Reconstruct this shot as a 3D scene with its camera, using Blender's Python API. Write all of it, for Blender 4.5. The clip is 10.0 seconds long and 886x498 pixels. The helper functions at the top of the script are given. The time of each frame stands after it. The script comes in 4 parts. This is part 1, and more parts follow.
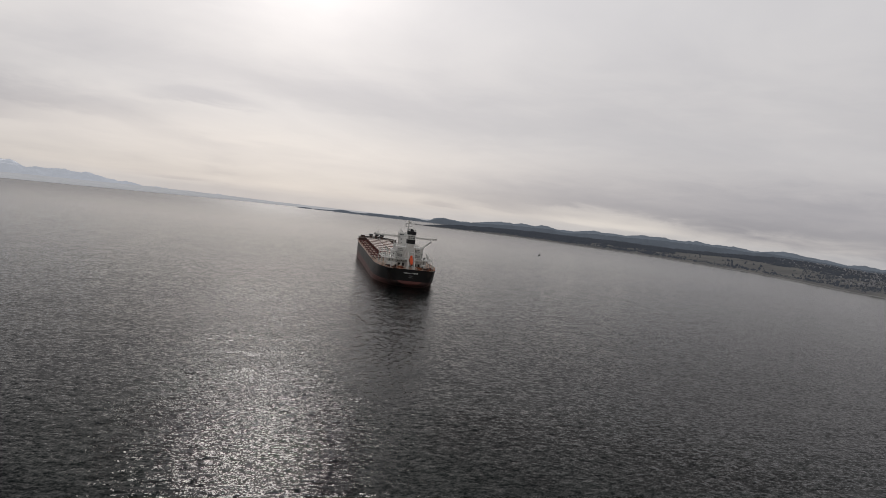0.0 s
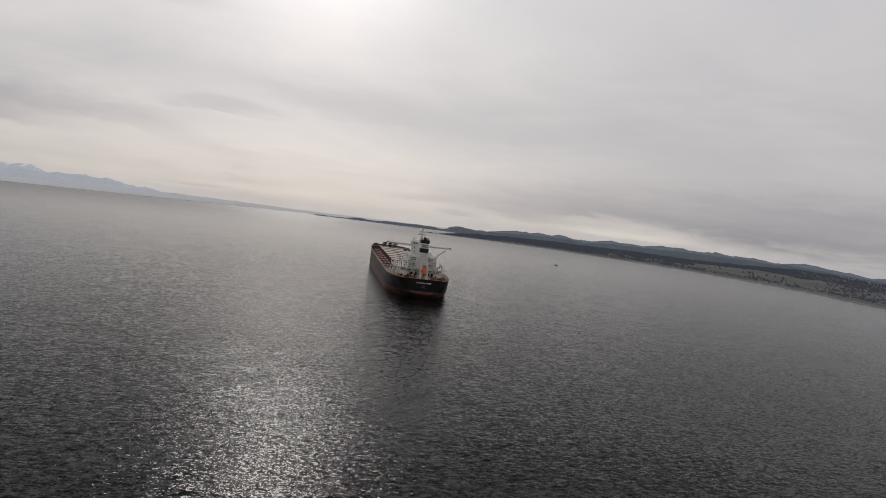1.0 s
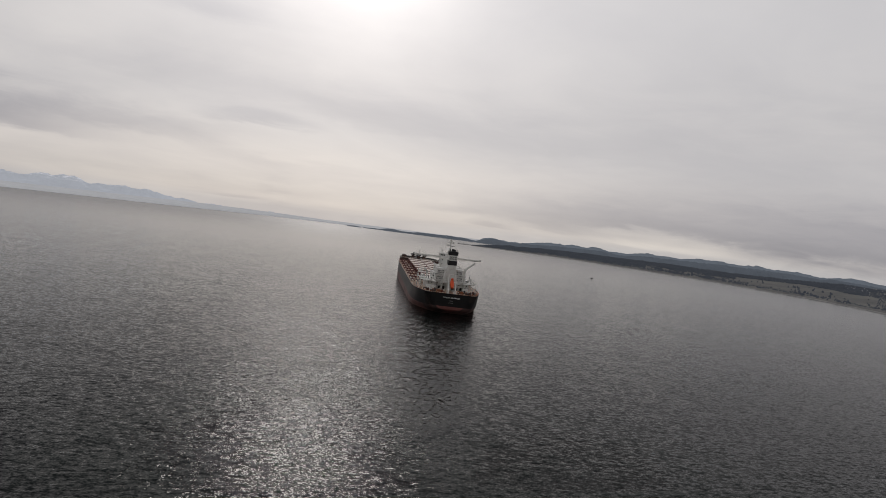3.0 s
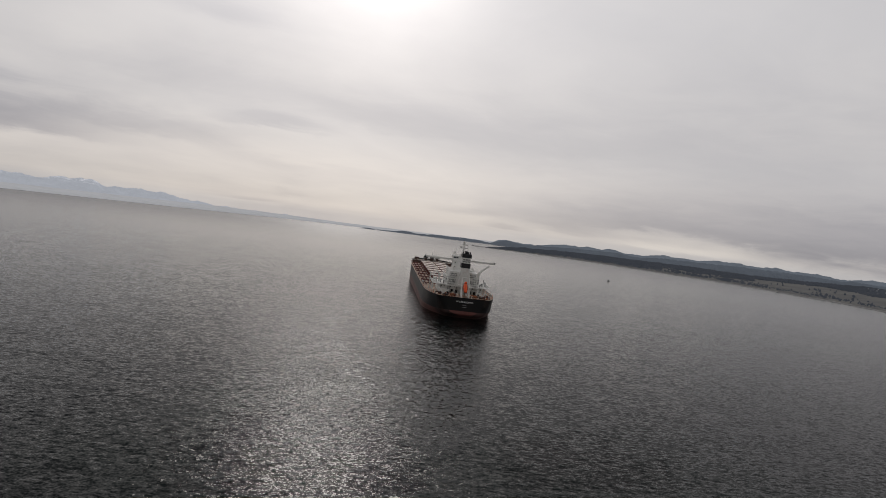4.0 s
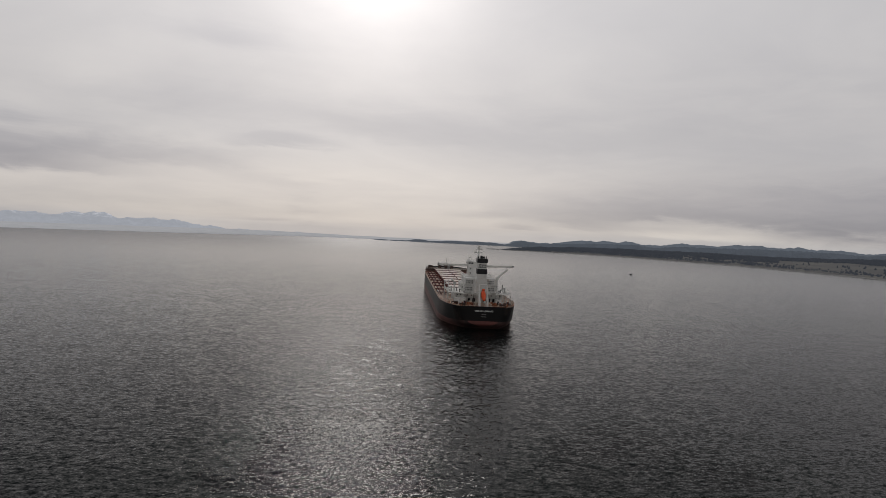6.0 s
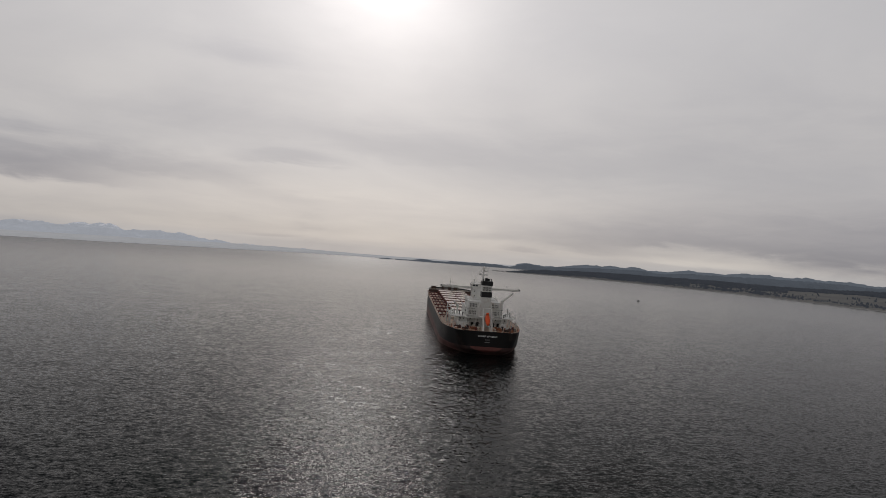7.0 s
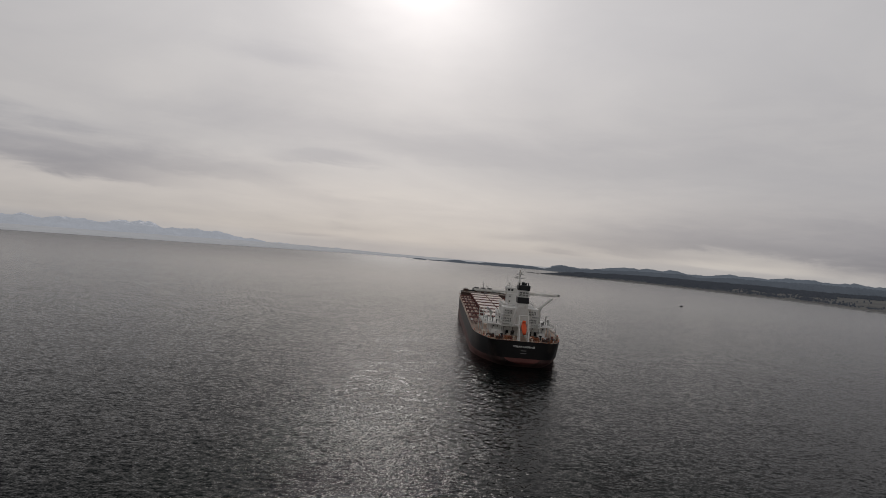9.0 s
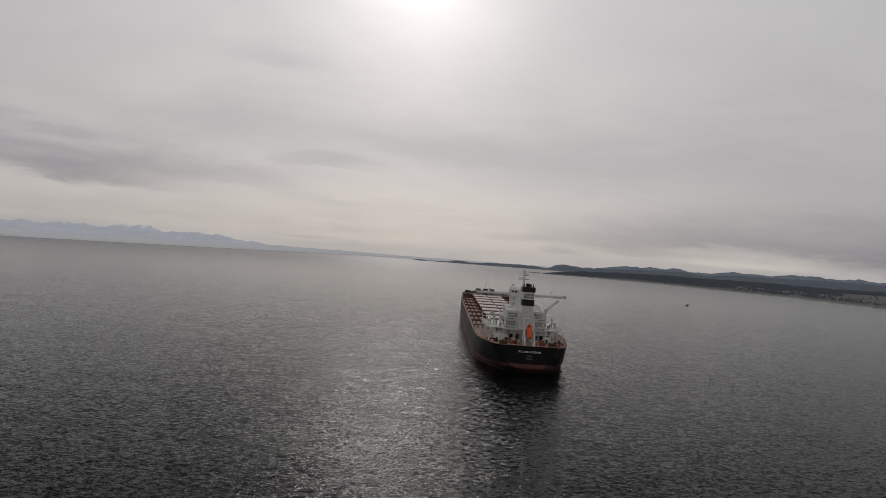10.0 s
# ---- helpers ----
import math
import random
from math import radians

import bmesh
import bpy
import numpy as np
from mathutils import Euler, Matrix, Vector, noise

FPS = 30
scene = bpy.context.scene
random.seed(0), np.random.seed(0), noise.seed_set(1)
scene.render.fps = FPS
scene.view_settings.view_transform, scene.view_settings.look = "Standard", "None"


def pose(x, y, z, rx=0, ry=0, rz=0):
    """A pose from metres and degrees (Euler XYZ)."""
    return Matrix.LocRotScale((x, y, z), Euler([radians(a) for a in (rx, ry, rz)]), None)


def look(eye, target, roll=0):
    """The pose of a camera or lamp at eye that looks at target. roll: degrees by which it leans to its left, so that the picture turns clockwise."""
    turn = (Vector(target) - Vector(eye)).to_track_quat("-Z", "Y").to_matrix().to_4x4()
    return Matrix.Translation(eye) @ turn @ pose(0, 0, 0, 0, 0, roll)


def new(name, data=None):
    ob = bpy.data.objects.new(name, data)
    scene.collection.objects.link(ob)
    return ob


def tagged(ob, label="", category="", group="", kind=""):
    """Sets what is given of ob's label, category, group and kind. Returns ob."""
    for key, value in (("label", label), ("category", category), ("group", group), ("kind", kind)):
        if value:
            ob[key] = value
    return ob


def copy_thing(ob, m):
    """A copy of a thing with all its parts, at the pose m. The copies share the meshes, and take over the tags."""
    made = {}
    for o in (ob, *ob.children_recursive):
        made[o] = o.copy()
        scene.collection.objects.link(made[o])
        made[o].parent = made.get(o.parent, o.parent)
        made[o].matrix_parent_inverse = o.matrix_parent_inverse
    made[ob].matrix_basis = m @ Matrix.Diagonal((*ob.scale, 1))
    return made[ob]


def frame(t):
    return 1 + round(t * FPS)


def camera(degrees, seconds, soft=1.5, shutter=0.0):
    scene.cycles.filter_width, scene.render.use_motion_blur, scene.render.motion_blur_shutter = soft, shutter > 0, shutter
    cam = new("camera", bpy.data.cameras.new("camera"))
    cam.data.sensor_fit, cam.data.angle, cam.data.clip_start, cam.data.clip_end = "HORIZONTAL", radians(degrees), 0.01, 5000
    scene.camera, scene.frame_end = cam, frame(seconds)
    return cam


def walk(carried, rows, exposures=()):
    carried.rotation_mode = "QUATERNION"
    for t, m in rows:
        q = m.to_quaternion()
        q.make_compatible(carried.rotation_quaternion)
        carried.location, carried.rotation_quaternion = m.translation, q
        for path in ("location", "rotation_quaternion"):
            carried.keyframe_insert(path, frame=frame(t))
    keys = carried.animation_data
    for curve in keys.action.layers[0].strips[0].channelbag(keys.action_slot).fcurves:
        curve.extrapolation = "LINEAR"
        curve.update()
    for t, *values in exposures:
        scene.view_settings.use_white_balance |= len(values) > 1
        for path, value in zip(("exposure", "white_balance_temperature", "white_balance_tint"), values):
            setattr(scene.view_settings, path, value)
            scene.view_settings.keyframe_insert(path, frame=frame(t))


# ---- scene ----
cam = camera(67.9, 10.0, 0.8)

PATH = [
    (0, (-63.143, -425.602, 50.159), (-62.762, -423.642, 50.056), 6.6),
    (0.5, (-61.249, -418.817, 50.122), (-60.897, -416.851, 50.027), 7.3),
    (1, (-59.388, -412.034, 50.072), (-59.057, -410.063, 49.989), 7.1),
    (1.5, (-57.561, -405.255, 49.998), (-57.258, -403.28, 49.921), 6.8),
    (2, (-55.775, -398.471, 49.903), (-55.494, -396.492, 49.838), 7.5),
    (2.5, (-54.125, -391.644, 49.808), (-53.88, -389.66, 49.742), 8.1),
    (2.7, (-53.548, -388.879, 49.783), (-53.303, -386.895, 49.722), 7.7),
    (3.8, (-50.859, -373.491, 49.480), (-50.676, -371.5, 49.416), 6.8),
    (4, (-50.409, -370.667, 49.458), (-50.224, -368.676, 49.398), 7.2),
    (4.5, (-49.36, -363.544, 49.383), (-49.207, -361.55, 49.327), 8.2),
    (5, (-48.379, -356.346, 49.303), (-48.256, -354.351, 49.249), 4.7),
    (5.2, (-48.0, -353.431, 49.286), (-47.866, -351.436, 49.233), 2.1),
    (6.3, (-45.939, -337.212, 49.094), (-45.809, -335.216, 49.056), 3.4),
    (6.5, (-45.565, -334.238, 49.086), (-45.446, -332.242, 49.075), 3.9),
    (7, (-44.648, -326.746, 49.091), (-44.53, -324.75, 49.106), 4.3),
    (7.5, (-43.813, -319.2, 49.121), (-43.707, -317.203, 49.140), 6.6),
    (7.8, (-43.396, -314.644, 49.147), (-43.286, -312.647, 49.172), 8.6),
    (8, (-43.141, -311.592, 49.157), (-43.063, -309.593, 49.170), 9.3),
    (8.2, (-42.918, -308.522, 49.167), (-42.837, -306.524, 49.181), 9.6),
    (8.5, (-42.601, -303.896, 49.179), (-42.549, -301.896, 49.189), 8.8),
    (8.8, (-42.306, -299.243, 49.192), (-42.276, -297.243, 49.203), 5.9),
    (9, (-42.103, -296.127, 49.195), (-42.088, -294.128, 49.204), 4.9),
    (9.5, (-41.657, -288.292, 49.206), (-41.639, -286.292, 49.216), 4.2),
    (10, (-41.24, -280.426, 49.215), (-41.23, -278.426, 49.226), 4.2),
]
walk(cam, [(t, look(eye, target, roll)) for t, eye, target, roll in PATH], [(0, 0.09), (0.5, 0.09), (1, -0.02), (2, -0.01), (5, -0.02), (7.5, -0.25), (10, -0.28)])

# ---- sky, sun ----
SUN_AZ, SUN_EL = -3.4, 24.5
sun_dir = Vector((math.sin(radians(SUN_AZ)) * math.cos(radians(SUN_EL)), math.cos(radians(SUN_AZ)) * math.cos(radians(SUN_EL)), math.sin(radians(SUN_EL))))


def wire(tree):
    """Short forms for adding and linking nodes in a node tree."""
    def put(kind, **values):
        n = tree.nodes.new(kind)
        for k, v in values.items():
            if k == "op":
                n.operation = v
            elif k == "blend":
                n.blend_type = v
            elif k == "dtype":
                n.data_type = v
        return n

    def val(sock, v):
        if isinstance(v, bpy.types.NodeSocket):
            tree.links.new(v, sock)
        else:
            sock.default_value = v

    def calc(op, a, b=0.0, c=0.0, clamp=False):
        n = put("ShaderNodeMath", op=op)
        n.use_clamp = clamp
        for s, v in zip(n.inputs, (a, b, c)):
            val(s, v)
        return n.outputs[0]

    def mix(f, a, b, blend="MIX"):
        n = put("ShaderNodeMix", dtype="RGBA", blend=blend)
        val(n.inputs[0], f)
        val(n.inputs[6], a)
        val(n.inputs[7], b)
        return n.outputs[2]

    def ramp(f, stops, smooth=True):
        n = put("ShaderNodeValToRGB")
        n.color_ramp.interpolation = "EASE" if smooth else "LINEAR"
        els = n.color_ramp.elements
        while len(els) < len(stops):
            els.new(0.5)
        for e, (p, c) in zip(els, stops):
            e.position, e.color = p, (*c, 1) if len(c) == 3 else c
        val(n.inputs[0], f)
        return n.outputs[0]

    def fuzz(vec, scale, detail=4.0, rough=0.55, distort=0.0):
        n = put("ShaderNodeTexNoise")
        val(n.inputs["Vector"], vec)
        n.inputs["Scale"].default_value = scale
        n.inputs["Detail"].default_value = detail
        n.inputs["Roughness"].default_value = rough
        n.inputs["Distortion"].default_value = distort
        return n.outputs[0]

    return put, val, calc, mix, ramp, fuzz


def grey(v):
    return (v, v, v)


world = bpy.data.worlds.new("overcast_sky")
scene.world = world
world.use_nodes = True
wt = world.node_tree
wt.nodes.clear()
put, val, calc, mix, ramp, fuzz = wire(wt)
tc = put("ShaderNodeTexCoord")
sep = put("ShaderNodeSeparateXYZ")
wt.links.new(tc.outputs["Generated"], sep.inputs[0])
dx, dy, dz = sep.outputs
up = calc("MAXIMUM", dz, 0.0)
# cloud deck seen in perspective: flat coordinates that crowd towards the horizon
deep = calc("ADD", up, 0.13)
com = put("ShaderNodeCombineXYZ")
val(com.inputs[0], calc("DIVIDE", dx, deep))
val(com.inputs[1], calc("DIVIDE", dy, deep))
com.inputs[2].default_value = 3.7
flat = com.outputs[0]
big = fuzz(flat, 0.5, 6.0, 0.55, 0.5)
small = fuzz(flat, 1.6, 5.0, 0.55, 0.6)
bearing = calc("ARCTAN2", dx, dy)
lift = calc("ARCSINE", dz)


def drawn_out(across, upward, seed, detail, distort):
    """Noise over bearing and height, drawn out along the horizon."""
    c = put("ShaderNodeCombineXYZ")
    val(c.inputs[0], calc("MULTIPLY", bearing, across))
    val(c.inputs[1], calc("MULTIPLY", lift, upward))
    c.inputs[2].default_value = seed
    return fuzz(c.outputs[0], 1.0, detail, 0.58, distort)


streak = drawn_out(3.2, 24.0, 1.3, 5.0, 0.6)
wisp = drawn_out(11.0, 46.0, 4.1, 6.0, 0.5)
# pale warm band above the horizon, cooler grey higher up
base = ramp(up, [(0.0, (0.46, 0.45, 0.455)), (0.015, (0.52, 0.492, 0.478)), (0.06, (0.585, 0.548, 0.532)), (0.14, (0.56, 0.537, 0.535)), (0.36, (0.57, 0.556, 0.566)), (0.6, (0.34, 0.34, 0.355)), (1.0, (0.25, 0.25, 0.265))])
shade = calc("ADD", calc("MULTIPLY", calc("SUBTRACT", big, 0.5), 0.55), calc("MULTIPLY", calc("SUBTRACT", small, 0.5), 0.26))
fadeup = calc("SUBTRACT", 1.0, calc("MULTIPLY", up, 5.0), clamp=True)
shade = calc("ADD", shade, calc("MULTIPLY", calc("SUBTRACT", streak, 0.5), calc("MULTIPLY", fadeup, 0.16)))
shade = calc("ADD", shade, calc("MULTIPLY", calc("SUBTRACT", wisp, 0.5), calc("MULTIPLY", fadeup, 0.14)))
lum = calc("ADD", 1.0, calc("MULTIPLY", shade, 0.6))


def bank(b, e, wide, tall, depth, ragged=1.0, tilt=0.0):
    """One long bank of darker cloud, centred at a bearing and a height in degrees, ragged and wispy at its edges."""
    bb = calc("ADD", bearing, calc("MULTIPLY", calc("SUBTRACT", streak, 0.5), radians(wide * 0.9)))
    ee = calc("ADD", lift, calc("MULTIPLY", calc("SUBTRACT", wisp, 0.5), radians(ragged * (0.8 + tall * 1.5))))
    ee = calc("ADD", ee, calc("MULTIPLY", calc("SUBTRACT", streak, 0.5), radians(ragged * tall * 1.2)))
    side = calc("SUBTRACT", bb, radians(b))
    ee = calc("ADD", ee, calc("MULTIPLY", side, -tilt))
    u = calc("DIVIDE", side, radians(wide))
    w = calc("DIVIDE", calc("SUBTRACT", ee, radians(e)), radians(tall))
    # crisp below, soft above
    w = calc("MULTIPLY", w, calc("ADD", 0.7, calc("MULTIPLY", calc("LESS_THAN", w, 0.0), 0.8)))
    q = calc("ADD", calc("MULTIPLY", u, u), calc("MULTIPLY", w, w))
    g = calc("EXPONENT", calc("MULTIPLY", calc("POWER", q, 1.3), -1.0))
    return calc("SUBTRACT", 1.0, calc("MULTIPLY", g, depth))


# bearing, height, half width, half height (degrees), depth, raggedness, slope
BANKS = ((-37, 5.2, 12, 1.5, 0.26, 1, -0.05), (-29, 3.9, 6, 0.65, 0.26, 1, -0.06), (-22, 5.0, 10, 0.9, 0.17, 1, 0),
         (-10, 7.1, 5, 0.7, 0.2, 1, 0), (-15, 9.2, 13, 1.3, 0.09, 1, 0), (-14.5, 14.8, 4.5, 1.0, 0.13, 0.7, 0), (2, 8.8, 10, 1.4, 0.10, 1, 0),
         (-6, 4.6, 9, 0.8, -0.05, 1, 0), (-8.3, 1.0, 1.5, 0.75, 0.10, 1.6, 0), (-11.2, 0.5, 2.2, 0.12, 0.14, 0.4, 0),
         (7.5, 1.7, 3.5, 0.35, 0.14, 1, 0.02), (10.3, 0.75, 2.0, 0.2, 0.16, 1, 0), (14, 1.6, 4.5, 0.5, 0.13, 1, 0), (18, 2.5, 8, 0.9, 0.16, 1, 0), (16, 1.2, 5, 0.5, 0.12, 1, 0),
         (29, 2.0, 11, 0.85, 0.27, 0.8, -0.03), (27, 3.8, 13, 1.3, 0.14, 1, 0), (43, 2.4, 16, 2.3, 0.30, 1, 0), (24.5, 0.55, 5.0, 0.3, -0.16, 0.7, 0),
         (26, 7.5, 22, 3.5, 0.10, 1, 0), (70, 9, 22, 7, 0.3, 1, 0), (45, 0.9, 12, 1.1, 0.18, 1, 0))
for spec in BANKS:
    lum = calc("MULTIPLY", lum, bank(*spec))
lumc = put("ShaderNodeCombineXYZ")
# unseen southern sky behind the flight, brightened to light the ship's aft faces
lum = calc("MULTIPLY", lum, calc("ADD", 1.0, calc("MULTIPLY", calc("MAXIMUM", calc("MULTIPLY", dy, -1.0), 0.0), 0.15)))
for k, power in zip(lumc.inputs, (1.12, 1.06, 0.86)):
    val(k, calc("POWER", lum, power))
cloud = mix(1.0, base, lumc.outputs[0], "MULTIPLY")
# veiled sun: glow through the cloud
dot = put("ShaderNodeVectorMath", op="DOT_PRODUCT")
wt.links.new(tc.outputs["Generated"], dot.inputs[0])
dot.inputs[1].default_value = sun_dir
near = calc("MAXIMUM", dot.outputs["Value"], 0.0)
glow = calc("ADD", calc("MULTIPLY", calc("POWER", near, 110.0), 0.62), calc("MULTIPLY", calc("POWER", near, 16.0), 0.2))
glow = calc("MULTIPLY", glow, calc("ADD", 0.45, calc("MULTIPLY", big, 1.1)))
glow = calc("ADD", glow, calc("MULTIPLY", calc("POWER", near, 1200.0), 1.6))
glowc = put("ShaderNodeCombineXYZ")
val(glowc.inputs[0], glow)
val(glowc.inputs[1], calc("MULTIPLY", glow, 0.94))
val(glowc.inputs[2], calc("MULTIPLY", glow, 0.92))
cloud = mix(1.0, cloud, glowc.outputs[0], "ADD")
sky = put("ShaderNodeTexSky")
sky.sky_type = "NISHITA"
sky.sun_disc = False
sky.sun_elevation, sky.sun_rotation = radians(SUN_EL), radians(SUN_AZ)
bg_sky, bg_cloud, add, out = put("ShaderNodeBackground"), put("ShaderNodeBackground"), put("ShaderNodeAddShader"), put("ShaderNodeOutputWorld")
wt.links.new(sky.outputs[0], bg_sky.inputs[0])
bg_sky.inputs[1].default_value = 0.003
wt.links.new(cloud, bg_cloud.inputs[0])
bg_cloud.inputs[1].default_value = 1.0
wt.links.new(bg_sky.outputs[0], add.inputs[0])
wt.links.new(bg_cloud.outputs[0], add.inputs[1])
wt.links.new(add.outputs[0], out.inputs[0])

lamp = bpy.data.lights.new("sun", "SUN")
lamp.energy, lamp.angle, lamp.color = 0.33, radians(8.0), (1.0, 0.95, 0.90)
sun = new("sun", lamp)
sun.matrix_world = look(sun_dir * 900, (0, 0, 0))


# ---- materials ----
def surface(name, colour, rough=0.5, metal=0.0, spread=0.12, scale=0.6, dirt=None, dirt_amount=0.0, dirt_scale=0.25, stretch=(1, 1, 1), bump=0.0, bump_scale=3.0, spec=0.3, per_object=0.0, per_island=0.0):
    """A painted or natural surface with grain, blotches and optional stains of another colour."""
    m = bpy.data.materials.new(name)
    m.use_nodes = True
    t = m.node_tree
    put, val, calc, mix, ramp, fuzz = wire(t)
    bsdf = t.nodes["Principled BSDF"]
    co = put("ShaderNodeTexCoord")
    mp = put("ShaderNodeMapping")
    mp.inputs["Scale"].default_value = stretch
    t.links.new(co.outputs["Object"], mp.inputs[0])
    v = mp.outputs[0]
    a = fuzz(v, scale, 5.0, 0.6)
    b = fuzz(v, scale * 9, 3.0, 0.6)
    both = calc("ADD", calc("MULTIPLY", a, 0.7), calc("MULTIPLY", b, 0.3))
    if per_object:
        info = put("ShaderNodeObjectInfo")
        both = calc("ADD", both, calc("MULTIPLY", calc("SUBTRACT", info.outputs["Random"], 0.5), per_object))
    if per_island:
        geo = put("ShaderNodeNewGeometry")
        both = calc("ADD", both, calc("MULTIPLY", calc("SUBTRACT", geo.outputs["Random Per Island"], 0.5), per_island))
    lo = tuple(c * (1 - spread) for c in colour)
    hi = tuple(min(1, c * (1 + spread)) for c in colour)
    col = ramp(both, [(0.3, lo), (0.7, hi)], False)
    if dirt:
        d = fuzz(v, dirt_scale, 6.0, 0.65, 0.4)
        mask = ramp(d, [(0.62 - 0.3 * dirt_amount, grey(0)), (0.78 - 0.25 * dirt_amount, grey(1))])
        col = mix(calc("MULTIPLY", mask, min(1, dirt_amount * 1.6)), col, (*dirt, 1))
    t.links.new(col, bsdf.inputs["Base Color"])
    val(bsdf.inputs["Roughness"], calc("ADD", rough - 0.08, calc("MULTIPLY", a, 0.16)))
    bsdf.inputs["Metallic"].default_value = metal
    bsdf.inputs["Specular IOR Level"].default_value = spec
    if bump:
        bn = put("ShaderNodeBump")
        bn.inputs["Strength"].default_value = bump
        bn.inputs["Distance"].default_value = 0.1
        val(bn.inputs["Height"], fuzz(v, bump_scale, 4.0, 0.6))
        t.links.new(bn.outputs[0], bsdf.inputs["Normal"])
    return m


def sea_material():
    m = bpy.data.materials.new("sea_water")
    m.use_nodes = True
    t = m.node_tree
    put, val, calc, mix, ramp, fuzz = wire(t)
    bsdf = t.nodes["Principled BSDF"]
    co = put("ShaderNodeTexCoord")
    v = co.outputs["Object"]
    tint = fuzz(v, 0.004, 4.0, 0.6)
    t.links.new(ramp(tint, [(0.3, (0.0012, 0.003, 0.003)), (0.7, (0.003, 0.005, 0.005))]), bsdf.inputs["Base Color"])
    bsdf.inputs["IOR"].default_value = 1.333

    def vec(op, a, b):
        n = put("ShaderNodeVectorMath", op=op)
        t.links.new(a, n.inputs[0])
        if op == "SCALE":
            val(n.inputs["Scale"], b)
        elif isinstance(b, tuple):
            n.inputs[1].default_value = b
        else:
            t.links.new(b, n.inputs[1])
        return n.outputs["Value"] if op == "LENGTH" else n.outputs[0]

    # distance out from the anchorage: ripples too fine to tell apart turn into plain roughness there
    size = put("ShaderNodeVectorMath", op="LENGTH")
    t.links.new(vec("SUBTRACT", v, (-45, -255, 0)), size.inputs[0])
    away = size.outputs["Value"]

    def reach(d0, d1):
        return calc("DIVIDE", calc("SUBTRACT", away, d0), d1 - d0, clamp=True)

    # calm slicks lie in long arcs between rippled patches
    mp = put("ShaderNodeMapping")
    mp.inputs["Scale"].default_value = (0.5, 1.3, 1.0)
    t.links.new(v, mp.inputs[0])
    slick = fuzz(mp.outputs[0], 0.006, 5.0, 0.55, 1.6)
    patch = fuzz(v, 0.03, 3.0, 0.5, 0.5)
    rough = calc("ADD", 0.07, calc("MULTIPLY", reach(200, 2200), 0.17))
    val(bsdf.inputs["Roughness"], rough)
    def old_wake():
        """Smooth pale line that an earlier boat has left, in a shallow arc."""
        u = calc("DIVIDE", calc("SUBTRACT", sep.outputs[0], 190.0), 62.0)
        u2 = calc("MULTIPLY", u, u)
        off = calc("DIVIDE", calc("ADD", calc("SUBTRACT", sep.outputs[1], 583.0), calc("MULTIPLY", u2, 34.0)), 7.0)
        line = calc("EXPONENT", calc("MULTIPLY", calc("ADD", calc("MULTIPLY", off, off), calc("MULTIPLY", u2, u2)), -1.0))
        return calc("MULTIPLY", line, calc("ADD", 0.01, calc("MULTIPLY", slick, 0.05)))

    # the breeze freshens towards the moored ship; the reflection is dimmed there by hand
    sep = put("ShaderNodeSeparateXYZ")
    t.links.new(v, sep.inputs[0])
    shipward = calc("DIVIDE", calc("ADD", sep.outputs[1], 335.0), 150.0, clamp=True)
    # reflection strength painted by place: weaker near the ship, stronger far out
    val(bsdf.inputs["Specular IOR Level"], calc("ADD", calc("SUBTRACT", 0.087, calc("MULTIPLY", shipward, 0.027)), calc("ADD", calc("MULTIPLY", reach(120, 1000), 0.13), old_wake())))
    bsdf.inputs["Specular Tint"].default_value = (0.955, 0.99, 1.0, 1)
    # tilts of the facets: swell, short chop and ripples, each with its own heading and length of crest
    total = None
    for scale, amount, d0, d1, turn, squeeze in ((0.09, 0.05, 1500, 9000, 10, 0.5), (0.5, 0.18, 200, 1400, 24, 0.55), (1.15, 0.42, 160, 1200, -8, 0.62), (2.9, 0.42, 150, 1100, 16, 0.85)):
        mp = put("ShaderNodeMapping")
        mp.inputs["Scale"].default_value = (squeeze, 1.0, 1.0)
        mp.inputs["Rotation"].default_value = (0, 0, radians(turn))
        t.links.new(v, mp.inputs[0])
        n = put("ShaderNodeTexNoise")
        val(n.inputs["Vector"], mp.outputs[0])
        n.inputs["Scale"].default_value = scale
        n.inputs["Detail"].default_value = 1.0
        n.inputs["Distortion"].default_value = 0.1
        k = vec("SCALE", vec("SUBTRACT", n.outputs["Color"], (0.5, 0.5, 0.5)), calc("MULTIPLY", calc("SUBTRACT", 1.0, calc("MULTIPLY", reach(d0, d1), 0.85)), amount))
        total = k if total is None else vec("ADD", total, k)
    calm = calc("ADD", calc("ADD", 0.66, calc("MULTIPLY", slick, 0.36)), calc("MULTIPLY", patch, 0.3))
    calm = calc("MULTIPLY", calm, calc("ADD", 0.86, calc("MULTIPLY", shipward, 0.34)))
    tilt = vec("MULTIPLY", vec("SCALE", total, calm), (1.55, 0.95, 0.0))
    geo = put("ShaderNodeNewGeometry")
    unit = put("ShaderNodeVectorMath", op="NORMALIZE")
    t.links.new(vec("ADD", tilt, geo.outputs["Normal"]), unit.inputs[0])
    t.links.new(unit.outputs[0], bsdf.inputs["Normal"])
    return m


